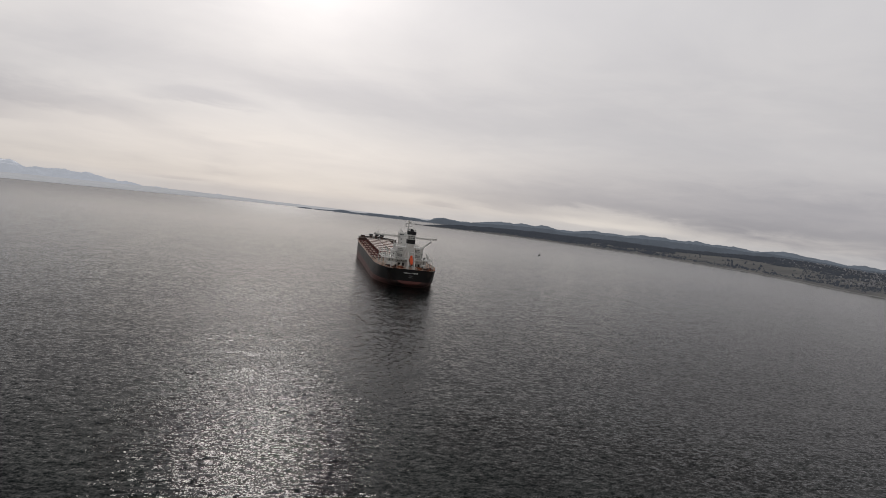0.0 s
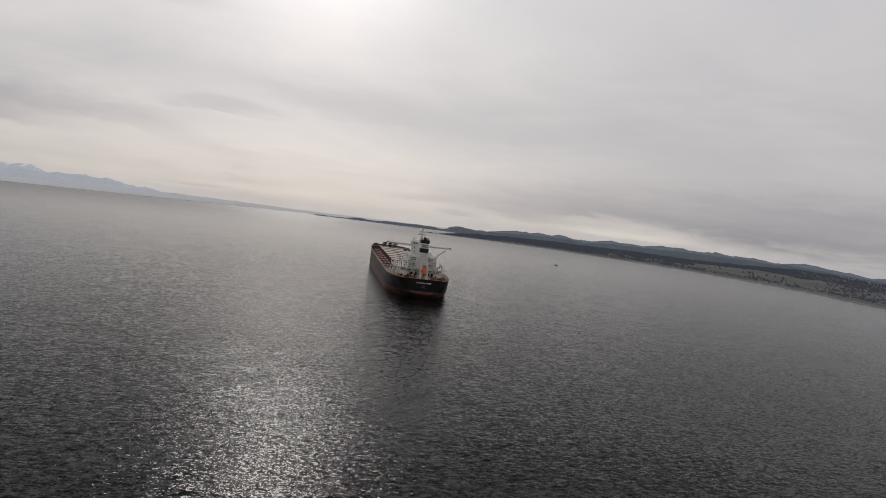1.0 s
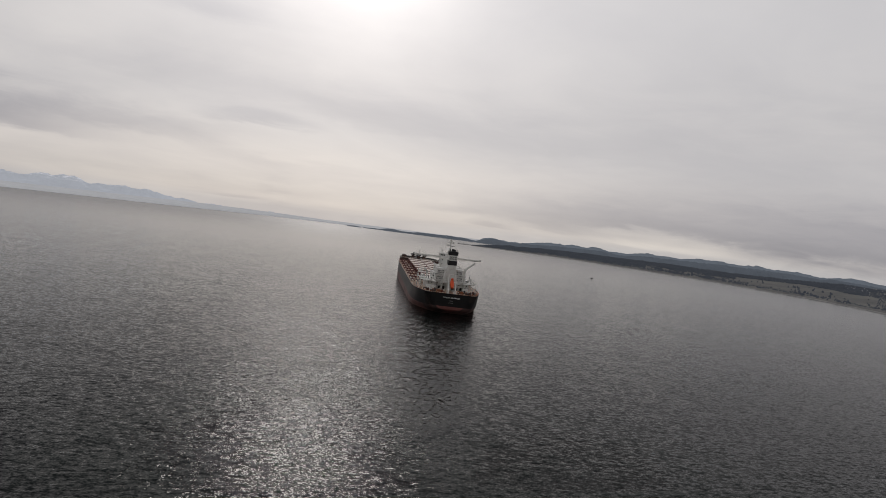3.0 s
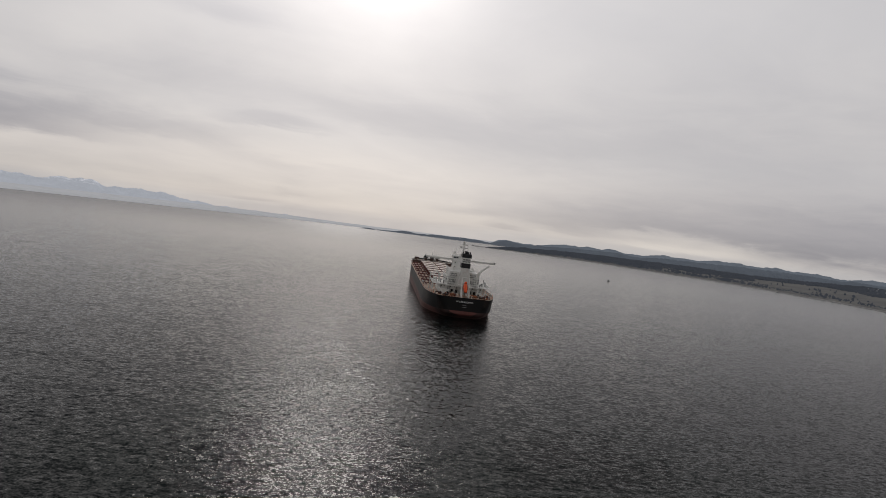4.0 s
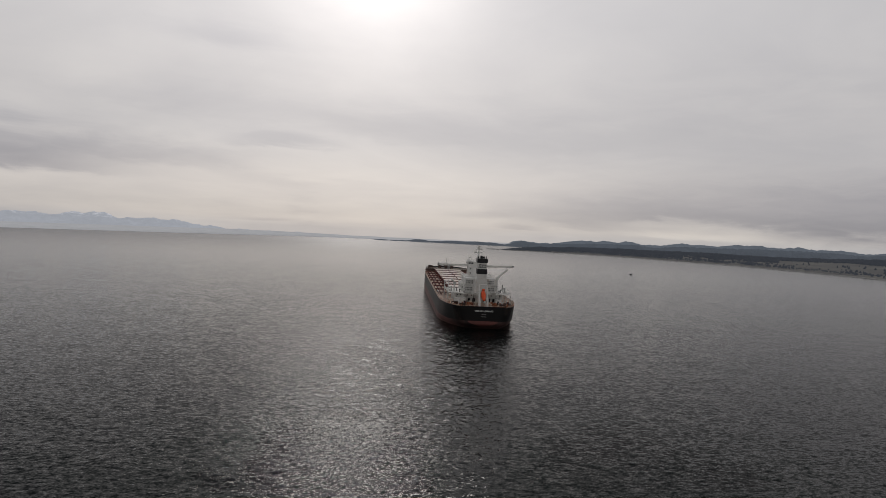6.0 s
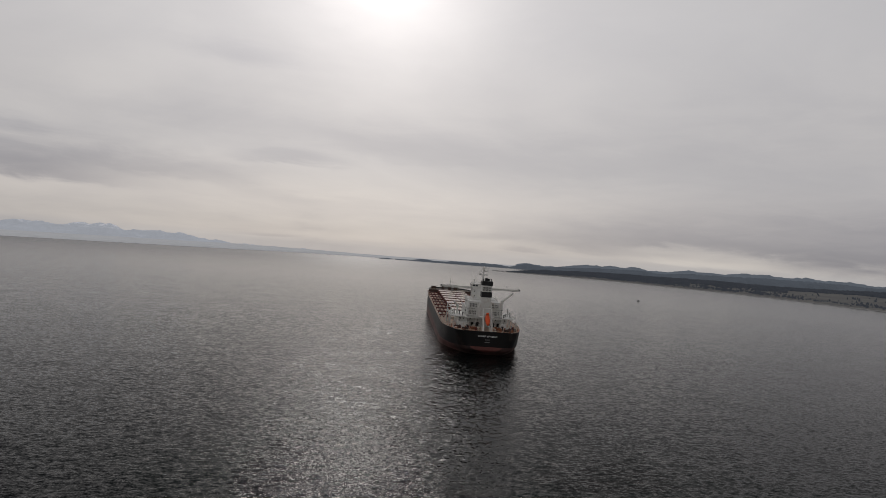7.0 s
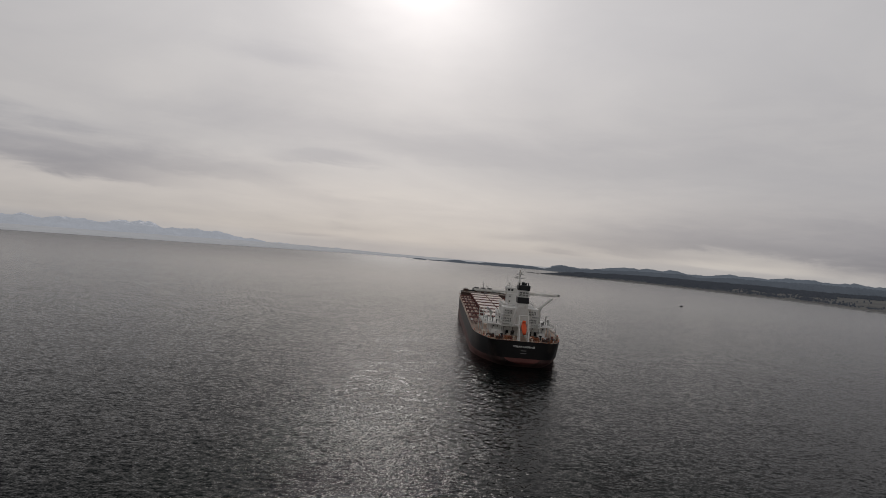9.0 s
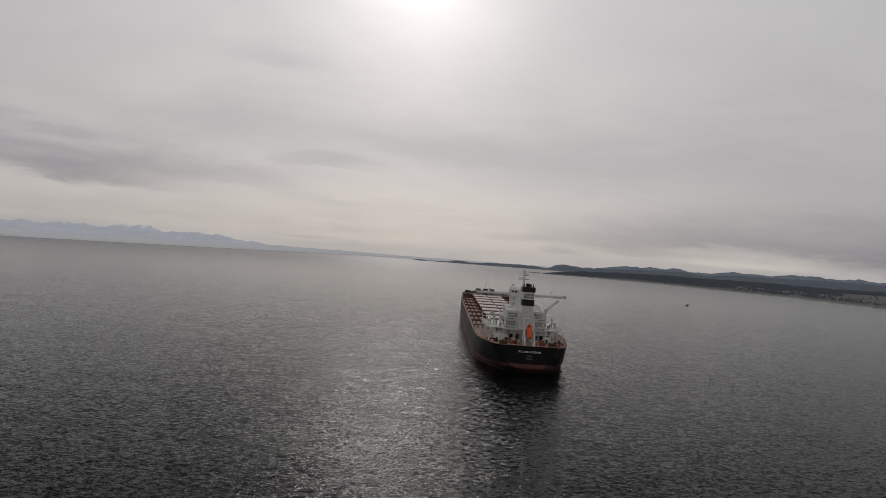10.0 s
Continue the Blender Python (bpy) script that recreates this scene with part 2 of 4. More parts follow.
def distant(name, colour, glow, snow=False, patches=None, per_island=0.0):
    """Far hills and coast: matt ground with a faint even glow painted in for the veil of air between."""
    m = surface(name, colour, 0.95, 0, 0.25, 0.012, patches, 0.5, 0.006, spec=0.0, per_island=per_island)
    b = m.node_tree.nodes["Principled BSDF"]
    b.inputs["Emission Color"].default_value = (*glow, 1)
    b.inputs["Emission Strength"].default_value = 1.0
    if snow:
        put, val, calc, mix, ramp, fuzz = wire(m.node_tree)
        co = put("ShaderNodeTexCoord")
        sep = put("ShaderNodeSeparateXYZ")
        m.node_tree.links.new(co.outputs["Object"], sep.inputs[0])
        high = calc("DIVIDE", calc("SUBTRACT", sep.outputs[2], 48.0), 22.0, clamp=True)
        flecks = calc("MULTIPLY", high, ramp(fuzz(co.outputs["Object"], 0.016, 6.0, 0.68, 0.6), [(0.48, grey(0)), (0.62, grey(1))]))
        m.node_tree.links.new(mix(flecks, b.inputs["Base Color"].links[0].from_socket, (0.66, 0.66, 0.68, 1)), b.inputs["Base Color"])
    return m


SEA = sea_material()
# brownish blotches are stains and also put the hull side's sheen into the colour
BLACK = surface("black_hull_paint", (0.006, 0.006, 0.0065), 0.47, 0, 0.35, 0.12, (0.06, 0.045, 0.04), 0.4, 0.07, (1, 0.4, 0.6), 0.05, 0.6, 0.16)


def scuffed(m, under, line):
    """Paint rubbed through towards the waterline: a ragged, streaky edge where the paint below shows, from a height of about line metres down."""
    t = m.node_tree
    put, val, calc, mix, ramp, fuzz = wire(t)
    b = t.nodes["Principled BSDF"]
    co = put("ShaderNodeTexCoord")
    sep = put("ShaderNodeSeparateXYZ")
    t.links.new(co.outputs["Object"], sep.inputs[0])
    mp = put("ShaderNodeMapping")
    mp.inputs["Scale"].default_value = (1.0, 1.0, 0.35)
    t.links.new(co.outputs["Object"], mp.inputs[0])
    ragged = calc("ADD", calc("MULTIPLY", calc("SUBTRACT", fuzz(mp.outputs[0], 0.22, 6.0, 0.65, 0.5), 0.5), 9.0), calc("MULTIPLY", calc("SUBTRACT", fuzz(mp.outputs[0], 1.6, 4.0, 0.6), 0.5), 2.6))
    # the ship trims by the stern, so the old paint line rises forward
    trim = calc("MULTIPLY", calc("MINIMUM", calc("MAXIMUM", calc("SUBTRACT", sep.outputs[1], 8.0), 0.0), 60.0), 0.04)
    gap = calc("SUBTRACT", calc("ADD", calc("ADD", ragged, trim), line), sep.outputs[2])
    mask = calc("DIVIDE", gap, 3.4, clamp=True)
    t.links.new(mix(calc("MULTIPLY", mask, 0.92), b.inputs["Base Color"].links[0].from_socket, (*under, 1)), b.inputs["Base Color"])
    return m


scuffed(BLACK, (0.105, 0.058, 0.054), 0.9)
BOOT = surface("red_boot_paint", (0.15, 0.078, 0.072), 0.6, 0, 0.35, 0.15, (0.04, 0.03, 0.028), 0.5, 0.11, (1, 1, 0.4), 0.06, 0.8, 0.25)


def stern_shaded(m):
    """Shade round and under the stern, painted black into the lower paint, with a ragged forward end."""
    t = m.node_tree
    put, val, calc, mix, ramp, fuzz = wire(t)
    b = t.nodes["Principled BSDF"]
    co = put("ShaderNodeTexCoord")
    sep = put("ShaderNodeSeparateXYZ")
    t.links.new(co.outputs["Object"], sep.inputs[0])
    ragged = calc("MULTIPLY", calc("SUBTRACT", fuzz(co.outputs["Object"], 0.12, 6.0, 0.65, 0.6), 0.5), 34.0)
    mask = calc("DIVIDE", calc("SUBTRACT", calc("ADD", ragged, 20.0), sep.outputs[1]), 26.0, clamp=True)
    t.links.new(mix(calc("MULTIPLY", mask, 0.93), b.inputs["Base Color"].links[0].from_socket, (0.008, 0.0075, 0.0075, 1)), b.inputs["Base Color"])


stern_shaded(BOOT)
BOOT_RED = surface("dull_red_transom_paint", (0.125, 0.046, 0.041), 0.6, 0, 0.35, 0.2, (0.04, 0.026, 0.025), 0.45, 0.2, (1, 1, 0.5), 0.06, 0.8, 0.25)
WHITE = surface("white_house_paint", (0.62, 0.615, 0.59), 0.5, 0, 0.1, 0.4, (0.36, 0.27, 0.20), 0.32, 0.55, (1, 1, 0.22))
CREAM = surface("pale_deck_paint", (0.74, 0.55, 0.44), 0.7, 0, 0.2, 0.25, (0.26, 0.12, 0.085), 0.30, 0.3)
REDDECK = surface("red_brown_deck_paint", (0.125, 0.031, 0.024), 0.65, 0, 0.3, 0.3, (0.07, 0.03, 0.024), 0.5, 0.3)
RUST = surface("rusty_deck_gear_paint", (0.29, 0.11, 0.052), 0.7, 0, 0.35, 0.8, (0.09, 0.045, 0.03), 0.5, 0.9)
BROWN = surface("dark_brown_paint", (0.055, 0.032, 0.026), 0.65, 0, 0.3, 0.6)
HATCH = surface("hatch_cover_paint", (0.80, 0.73, 0.67), 0.55, 0, 0.12, 0.2, (0.40, 0.22, 0.17), 0.4, 0.25)
DARK = surface("black_funnel_paint", (0.012, 0.012, 0.014), 0.5, 0, 0.4, 0.5)
GLASS = surface("dark_window_glass", (0.02, 0.024, 0.028), 0.08, 0, 0.3, 0.5)
ORANGE = surface("orange_lifeboat_plastic", (0.66, 0.09, 0.025), 0.45, 0, 0.1, 0.8)
LOUVRE = surface("grey_louvre_paint", (0.14, 0.14, 0.138), 0.55, 0, 0.1, 1.0)
STEEL = surface("galvanised_steel", (0.45, 0.45, 0.44), 0.5, 0.4, 0.15, 1.0)
# ground, foliage and beach glow faintly too, as haze put into their surfaces
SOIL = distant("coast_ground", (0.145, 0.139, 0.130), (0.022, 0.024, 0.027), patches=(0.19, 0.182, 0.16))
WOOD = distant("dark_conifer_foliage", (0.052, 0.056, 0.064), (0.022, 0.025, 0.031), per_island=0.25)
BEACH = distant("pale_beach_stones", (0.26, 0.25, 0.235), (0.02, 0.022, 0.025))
# blue-grey colour and glow of ridges, mountains and far coast are painted-in haze
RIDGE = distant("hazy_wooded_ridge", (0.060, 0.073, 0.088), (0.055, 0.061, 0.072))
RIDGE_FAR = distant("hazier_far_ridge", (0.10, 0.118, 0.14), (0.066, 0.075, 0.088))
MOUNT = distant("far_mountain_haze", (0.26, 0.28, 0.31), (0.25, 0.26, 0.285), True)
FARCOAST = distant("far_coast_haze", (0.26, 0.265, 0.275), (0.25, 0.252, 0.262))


# ---- mesh tools ----
def part(name, bm, material, parent=None, label="", smooth=False):
    me = bpy.data.meshes.new(name)
    bmesh.ops.recalc_face_normals(bm, faces=bm.faces)
    if smooth:
        for f in bm.faces:
            f.smooth = True
    bm.to_mesh(me)
    bm.free()
    me.materials.append(material)
    ob = new(name, me)
    if parent:
        ob.parent = parent
    if label:
        ob["label"] = label
    return ob


def sheet(name, verts, faces, material, smooth=True):
    me = bpy.data.meshes.new(name)
    me.from_pydata(verts, [], faces)
    me.materials.append(material)
    if smooth:
        me.polygons.foreach_set("use_smooth", [True] * len(me.polygons))
    me.update()
    return new(name, me)


def box(bm, x0, x1, y0, y1, z0, z1, bevel=0.0, taper=0.0):
    """A box; taper: metres by which each side draws in at the top."""
    v = []
    for z, k in ((z0, 0.0), (z1, taper)):
        for x, y in ((x0 + k, y0 + k), (x1 - k, y0 + k), (x1 - k, y1 - k), (x0 + k, y1 - k)):
            v.append(bm.verts.new((x, y, z)))
    fs = [bm.faces.new([v[i] for i in q]) for q in ((3, 2, 1, 0), (4, 5, 6, 7), (0, 1, 5, 4), (1, 2, 6, 5), (2, 3, 7, 6), (3, 0, 4, 7))]
    if bevel:
        bmesh.ops.bevel(bm, geom=list({e for f in fs for e in f.edges}), offset=bevel, segments=1, affect="EDGES", profile=0.5)
    return bm


def rod(bm, a, b, r, seg=6, r2=None):
    a, b = Vector(a), Vector(b)
    q = (b - a).to_track_quat("Z", "Y")
    rings = []
    for p, rad in ((a, r), (b, r if r2 is None else r2)):
        rings.append([bm.verts.new(p + q @ Vector((rad * math.cos(6.2832 * i / seg), rad * math.sin(6.2832 * i / seg), 0))) for i in range(seg)])
    for i in range(seg):
        bm.faces.new((rings[0][i], rings[0][(i + 1) % seg], rings[1][(i + 1) % seg], rings[1][i]))
    bm.faces.new(rings[0][::-1])
    bm.faces.new(rings[1])
    return bm


def bar(bm, a, b, w):
    return rod(bm, a, b, w, 4)


def spread_at(table, v):
    xs, ys = zip(*table)
    return float(np.interp(v, xs, ys))


def B():
    return bmesh.new()


# ---- sea ----
EYE = Vector((-50, -345, 49.4))


def sea_sheet():
    def axis(lo, hi, step, end_lo, end_hi):
        mid = list(np.arange(lo, hi + 0.1, step))
        a, s = [], step
        p = lo
        while p > end_lo:
            s *= 1.16
            p -= s
            a.append(max(p, end_lo))
        b, s, p = [], step, hi
        while p < end_hi:
            s *= 1.16
            p += s
            b.append(min(p, end_hi))
        return np.array(a[::-1] + mid + b)
    xs = axis(-330, 400, 3.0, -5200, 5200)
    ys = axis(-380, 330, 3.0, -5200, 5200)
    gx, gy = np.meshgrid(xs, ys)
    rng = np.random.RandomState(4)
    z = np.zeros_like(gx)
    for _ in range(14):
        a = radians(200 + rng.uniform(-50, 50))
        wl = rng.uniform(11, 34)
        z += 0.0010 * wl ** 0.5 * np.sin((gx * math.sin(a) + gy * math.cos(a)) * 6.2832 / wl + rng.uniform(0, 6.28))
    fade = np.clip(1 - np.maximum(np.abs(gx - 35) - 300, np.abs(gy + 25) - 290) / 60, 0, 1) * np.clip(1.2 - np.hypot(gx + 20, gy + 240) / 200, 0, 1)
    z *= fade
    n, k = len(ys), len(xs)
    verts = np.stack([gx.ravel(), gy.ravel(), z.ravel()], 1).tolist()
    faces = [(j * k + i, j * k + i + 1, (j + 1) * k + i + 1, (j + 1) * k + i) for j in range(n - 1) for i in range(k - 1)]
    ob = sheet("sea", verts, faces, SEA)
    tagged(ob, "dark grey rippled sea under an overcast sky", "sea", kind="structure")


sea_sheet()


# ---- coast, ridges, mountains (bearing and height angle seen from the middle of the flight) ----
SHORE = [(9.0, -1.13), (9.5, -1.15), (13.5, -1.16), (18, -1.2), (24.5, -1.35), (28.4, -1.42), (32.8, -1.6), (37, -1.75), (41, -2.0), (45, -2.3), (55, -2.7), (85, -3.0)]
FOREST = [(9.0, -1.14), (9.5, -1.08), (11.2, -0.8), (13.5, -0.6), (16.3, -0.5), (20, -0.48), (26.3, -0.44), (30.4, -0.5), (34.2, -0.4), (37, -0.3), (39, -0.2), (41, -0.19), (44.7, -0.45), (85, -0.3)]
CREST = [(-0.6, -0.71), (2, -0.65), (4.7, -0.58), (7, -0.48), (9.3, -0.64), (10.75, -0.3), (12.4, -0.46), (16.5, -0.07), (20.3, 0.02), (21.6, -0.15), (24, 0.05), (27, 0.08), (30, 0.15), (32.5, 0.15), (35, 0.1), (36.8, 0.0), (37.4, 0.1), (40, 0.0), (42.5, -0.2), (44.7, -0.3), (60, -0.1), (85, 0.1)]
PEAKS = [(-75, 0.3), (-50, 0.2), (-37, 0.1), (-33.7, 0.0), (-32, 0.2), (-31, 0.0), (-29.5, 0.15), (-28, 0.1), (-26.4, 0.15), (-25.4, 0.35), (-23.1, 0.3), (-22.3, 0.0), (-19.5, 0.12), (-17.5, 0.0), (-16, -0.35), (-12, -0.5), (-6, -0.6)]


def place(b, d, z=0.0):
    return Vector((EYE.x + d * math.sin(radians(b)), EYE.y + d * math.cos(radians(b)), z))


def height(elev, d):
    return EYE.z + d * math.tan(radians(elev))


def shore_distance(b):
    return (EYE.z - 0.3) / math.tan(radians(-spread_at(SHORE, b))) * (1 + 0.012 * noise.noise((b * 1.7, 0, 0)))


DEPTH = 1150.0


def land_height(b, f):
    """Ground height at bearing b, at fraction f of the way inland."""
    deep = DEPTH * min(1.0, 0.04 + max(0, b - 9.0) / 4.0)
    d = shore_distance(b) + f * deep
    back = max(1.5, height(spread_at(FOREST, b), shore_distance(b) + deep) - 9)
    cliff = 4.5 + 3 * noise.noise((b * 0.8, 3, 0))
    cliff = min(cliff, back)
    rise = min(1.0, f / 0.012) * cliff
    s = min(1, max(0, f))
    s = s * s * (3 - 2 * s)
    p = place(b, d)
    return rise + (back - cliff) * s + 1.3 * noise.noise((p.x * 0.006, p.y * 0.006, 1)) * min(1, f * 12), d


def near_coast():
    bs = np.arange(9.0, 85, 0.25)
    fs = [-0.004, 0.0, 0.006, 0.014, 0.03, 0.06, 0.1, 0.16, 0.22, 0.3, 0.4, 0.5, 0.6, 0.7, 0.8, 0.9, 1.0, 1.15]
    verts = []
    for b in bs:
        for f in fs:
            z, d = land_height(b, max(0, f))
            if f < 0:
                z = -2
            if f > 1.1:
                z = -3
            verts.append(place(b, d, z))
    k = len(fs)
    faces = [(i * k + j, (i + 1) * k + j, (i + 1) * k + j + 1, i * k + j + 1) for i in range(len(bs) - 1) for j in range(k - 1)]
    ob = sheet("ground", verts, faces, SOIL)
    tagged(ob, "low bare coast with brown fields and a dark beach", "coast", kind="structure")


def ridge(name, table, lo, hi, d0, d1, material, rough, step, label, base=-4.0, seed=0.0):
    bs = np.arange(lo, hi, step)
    rows = [0.0, 0.05, 0.15, 0.25, 0.35, 0.45, 0.55, 0.65, 0.75, 0.83, 0.9, 0.95, 1.0, 1.06, 1.25]
    verts = []
    for b in bs:
        fade = min(1, (b - lo) / 1.0, (hi - b) / 1.0)
        top = height(spread_at(table, b), d1)
        for f in rows:
            d = d0 + (d1 - d0) * f
            p = place(b, d)
            s = math.sin(min(f, 1.0) * math.pi / 2) if f <= 1 else 0.6
            z = base + (top - base) * s if f > 0 else base
            n = noise.fractal((p.x * 0.009 + seed, p.y * 0.009, seed), 0.75, 2.3, 6)
            verts.append(place(b, d + 30 * noise.noise((b, f, seed)), z + rough * n * min(1, f * 3) * max(0, fade)))
    k = len(rows)
    faces = [(i * k + j, (i + 1) * k + j, (i + 1) * k + j + 1, i * k + j + 1) for i in range(len(bs) - 1) for j in range(k - 1)]
    ob = sheet(name, verts, faces, material)
    tagged(ob, label, "hills", kind="structure")
    return ob


def beach():
    """Pale stony strip along the foot of the low cliff."""
    bs = np.arange(11.0, 85, 0.2)
    verts = []
    for b in bs:
        d = shore_distance(b) - 6.5
        w = 3.5 + 3 * noise.noise((b * 1.1, 7, 0))
        verts += [place(b, d, -0.3), place(b, d + 0.4, 0.35 + 0.1 * w), place(b, d + 2 + w, 0.9 + 0.12 * w), place(b, d + 6 + w, 0.2)]
    faces = [(i * 4 + j, (i + 1) * 4 + j, (i + 1) * 4 + j + 1, i * 4 + j + 1) for i in range(len(bs) - 1) for j in range(3)]
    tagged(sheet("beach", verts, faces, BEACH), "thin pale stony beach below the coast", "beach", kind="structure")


near_coast()
beach()
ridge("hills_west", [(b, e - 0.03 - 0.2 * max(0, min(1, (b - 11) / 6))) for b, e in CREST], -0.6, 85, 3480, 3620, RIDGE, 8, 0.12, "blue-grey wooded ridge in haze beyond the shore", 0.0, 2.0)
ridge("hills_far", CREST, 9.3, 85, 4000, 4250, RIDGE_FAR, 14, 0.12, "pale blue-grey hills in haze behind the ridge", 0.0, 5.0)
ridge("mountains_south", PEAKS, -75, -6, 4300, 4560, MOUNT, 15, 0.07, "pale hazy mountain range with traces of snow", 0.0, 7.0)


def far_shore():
    """Low hazy coast along the far side of the strait; ahead and right only an added haze strip over the sea's edge."""
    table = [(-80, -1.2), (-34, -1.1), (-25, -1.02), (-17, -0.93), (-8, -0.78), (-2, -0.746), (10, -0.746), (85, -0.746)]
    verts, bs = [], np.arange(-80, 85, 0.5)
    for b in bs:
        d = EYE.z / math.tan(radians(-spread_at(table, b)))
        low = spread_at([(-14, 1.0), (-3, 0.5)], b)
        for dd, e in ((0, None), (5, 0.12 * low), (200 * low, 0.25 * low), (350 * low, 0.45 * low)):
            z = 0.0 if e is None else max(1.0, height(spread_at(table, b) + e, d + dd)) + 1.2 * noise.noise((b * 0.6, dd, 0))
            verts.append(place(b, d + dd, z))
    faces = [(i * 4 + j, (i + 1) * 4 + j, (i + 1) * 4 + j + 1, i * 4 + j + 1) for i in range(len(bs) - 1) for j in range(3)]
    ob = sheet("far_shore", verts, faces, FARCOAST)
    tagged(ob, "thin pale line of a far coast in haze, continued as an added haze strip", "coast", kind="structure")


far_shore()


def isle():
    verts, faces = [], []
    bs = np.linspace(-2.0, -0.75, 24)
    for i, b in enumerate(bs):
        w = math.sin(math.pi * i / 23)
        for d, z in ((3500, -1), (3505, 4.5 * w ** 0.4 + 1.5 * noise.noise((i * 0.9, 0, 0)) * w), (3540, 5.5 * w ** 0.4), (3570, -1)):
            verts.append(place(b, d, z))
    faces = [(i * 4 + j, (i + 1) * 4 + j, (i + 1) * 4 + j + 1, i * 4 + j + 1) for i in range(23) for j in range(3)]
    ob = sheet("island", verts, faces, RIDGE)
    tagged(ob, "tiny flat dark island far off in the sea", "island", kind="structure")


isle()


def sea_rock(b, e, w, tall, seed):
    """One low rock off the tip of the headland, rough and half awash."""
    bm = B()
    bmesh.ops.create_icosphere(bm, subdivisions=3, radius=1.0)
    for v in bm.verts:
        k = 1 + 0.35 * noise.noise((v.co.x * 1.6 + seed, v.co.y * 1.6, v.co.z * 1.6))
        v.co = Vector((v.co.x * w * k, v.co.y * w * 0.6 * k, v.co.z * tall * k))
    d = EYE.z / math.tan(radians(-e))
    ob = part("sea_rock", bm, SOIL, None, "low dark rock awash off the wooded headland")
    p = place(b, d)
    ob.matrix_world = pose(p.x, p.y, 0.2, 0, 0, -b)
    tagged(ob, "low dark rock awash off the wooded headland", "rock", "rocks off the headland")


for spec in ((8.35, -1.13, 11, 2.6, 1.0), (7.95, -1.12, 6, 1.6, 4.0), (8.75, -1.13, 7, 2.2, 9.0)):
    sea_rock(*spec)

# ---- bulk carrier ----
ship = new("bulk_carrier")
ship.matrix_world = pose(0, 0, 1.9, 0.66, 0, 0)
tagged(ship, "black-hulled bulk carrier with red boot top, moored on a calm sea", "ship")
DECK = 9.4
DECK_LINE = [(0, 11.0), (0.25, 12.4), (0.6, 13.4), (1.2, 14.5), (3, 16.1), (8, 17.6), (15, 19.6), (25, 21.4), (36, 22.4), (45, 22.5), (235, 22.5), (250, 21.8), (262, 19.8), (272, 16.3), (280, 11.4), (286, 5.5), (289, 0.05)]
WATER_LINE = [(0, 7.5), (0.25, 8.5), (0.6, 9.3), (1.2, 10.2), (3, 12.0), (8, 14), (15, 17), (25, 20.3), (36, 22.1), (45, 22.5), (235, 22.5), (248, 21.5), (258, 19), (268, 14.5), (276, 9), (283, 3), (286, 0.05), (289, 0.05)]
STATIONS = [0.25, 0.6, 1.2, 3, 5.5, 8, 12, 16, 21, 27, 34, 42, 60, 90, 120, 150, 180, 210, 235, 243, 250, 256, 262, 267, 272, 276, 280, 283, 286, 288, 289]


LOW_LINE = [(0, 3.5), (1.2, 5.5), (3, 7.5), (8, 10.8), (15, 15), (25, 19.4), (36, 21.8), (45, 22.5), (235, 22.5), (248, 21), (258, 17.6), (268, 12.4), (276, 7), (283, 2), (286, 0.05), (289, 0.05)]


def half_beam(y, z):
    a, b = spread_at(WATER_LINE, y), spread_at(DECK_LINE, y)
    s = max(0.0, z / DECK)
    s = s if y > 140 else s ** 0.55
    w = a + (b - a) * s
    if z < 0:
        w = a + (spread_at(LOW_LINE, y) - a) * min(1.0, -z / 7.0)
    return max(0.03, min(w * 0.96, 24))


def boot_line(y):
    return 2.5 - 1.0 * min(1.0, max(0.0, (y - 2) / 12))


def outline(level):
    """Half outline at a level: a fixed height, or a height as a function of the distance from the stern."""
    at = level if callable(level) else (lambda y: level)
    z0 = at(0)
    back = 0.0 if z0 > 0.6 else (0.6 - z0) * 1.5
    pts = [(f * half_beam(0, z0), back, z0) for f in (0, 0.2, 0.4, 0.6, 0.8, 0.93)]
    for y in STATIONS:
        z, k = at(y), y / 289
        stem = 286 + 3 * min(1, max(0, z / DECK)) + max(0, z - DECK) * 0.5
        pts.append((half_beam(y, z), back * (1 - k) + y * (stem / 289), z))
    return pts


def sheer(y):
    return DECK + 0.25 + 0.55 * max(0.0, 1 - y / 26)


def between(f):
    return lambda y: boot_line(y) + (sheer(y) - boot_line(y)) * f


def shell(name, levels, material, parent, label="", y_from=None, first=0, last=99, sides=(1, -1)):
    bm = B()
    for side in sides:
        prev = None
        for z in levels:
            pts = [p for p in outline(z)[first:last] if y_from is None or p[1] >= y_from]
            ring = [bm.verts.new((side * x, y, h)) for x, y, h in pts]
            if prev:
                for i in range(len(ring) - 1):
                    bm.faces.new((prev[i], prev[i + 1], ring[i + 1], ring[i]))
            prev = ring
    bmesh.ops.remove_doubles(bm, verts=bm.verts, dist=0.02)
    return part(name, bm, material, parent, label, smooth=True)


hull = shell("hull", [between(f) for f in (0, 0.1, 0.22, 0.36, 0.5, 0.66, 0.82, 1)], BLACK, ship, "black painted steel hull with rust streaks and a painted-in brownish sheen")
BOOT_LEVELS = [-10, -7, -4.5, -2.5, -1, 0.3] + [(lambda y, f=f: 0.3 + (boot_line(y) - 0.3) * f) for f in (0.35, 0.7, 1.0)]
for side in (1, -1):
    shell("boot_top", BOOT_LEVELS, BOOT, ship, "faded purple-red underwater paint, with shade painted black near the stern", first=5, sides=(side,))


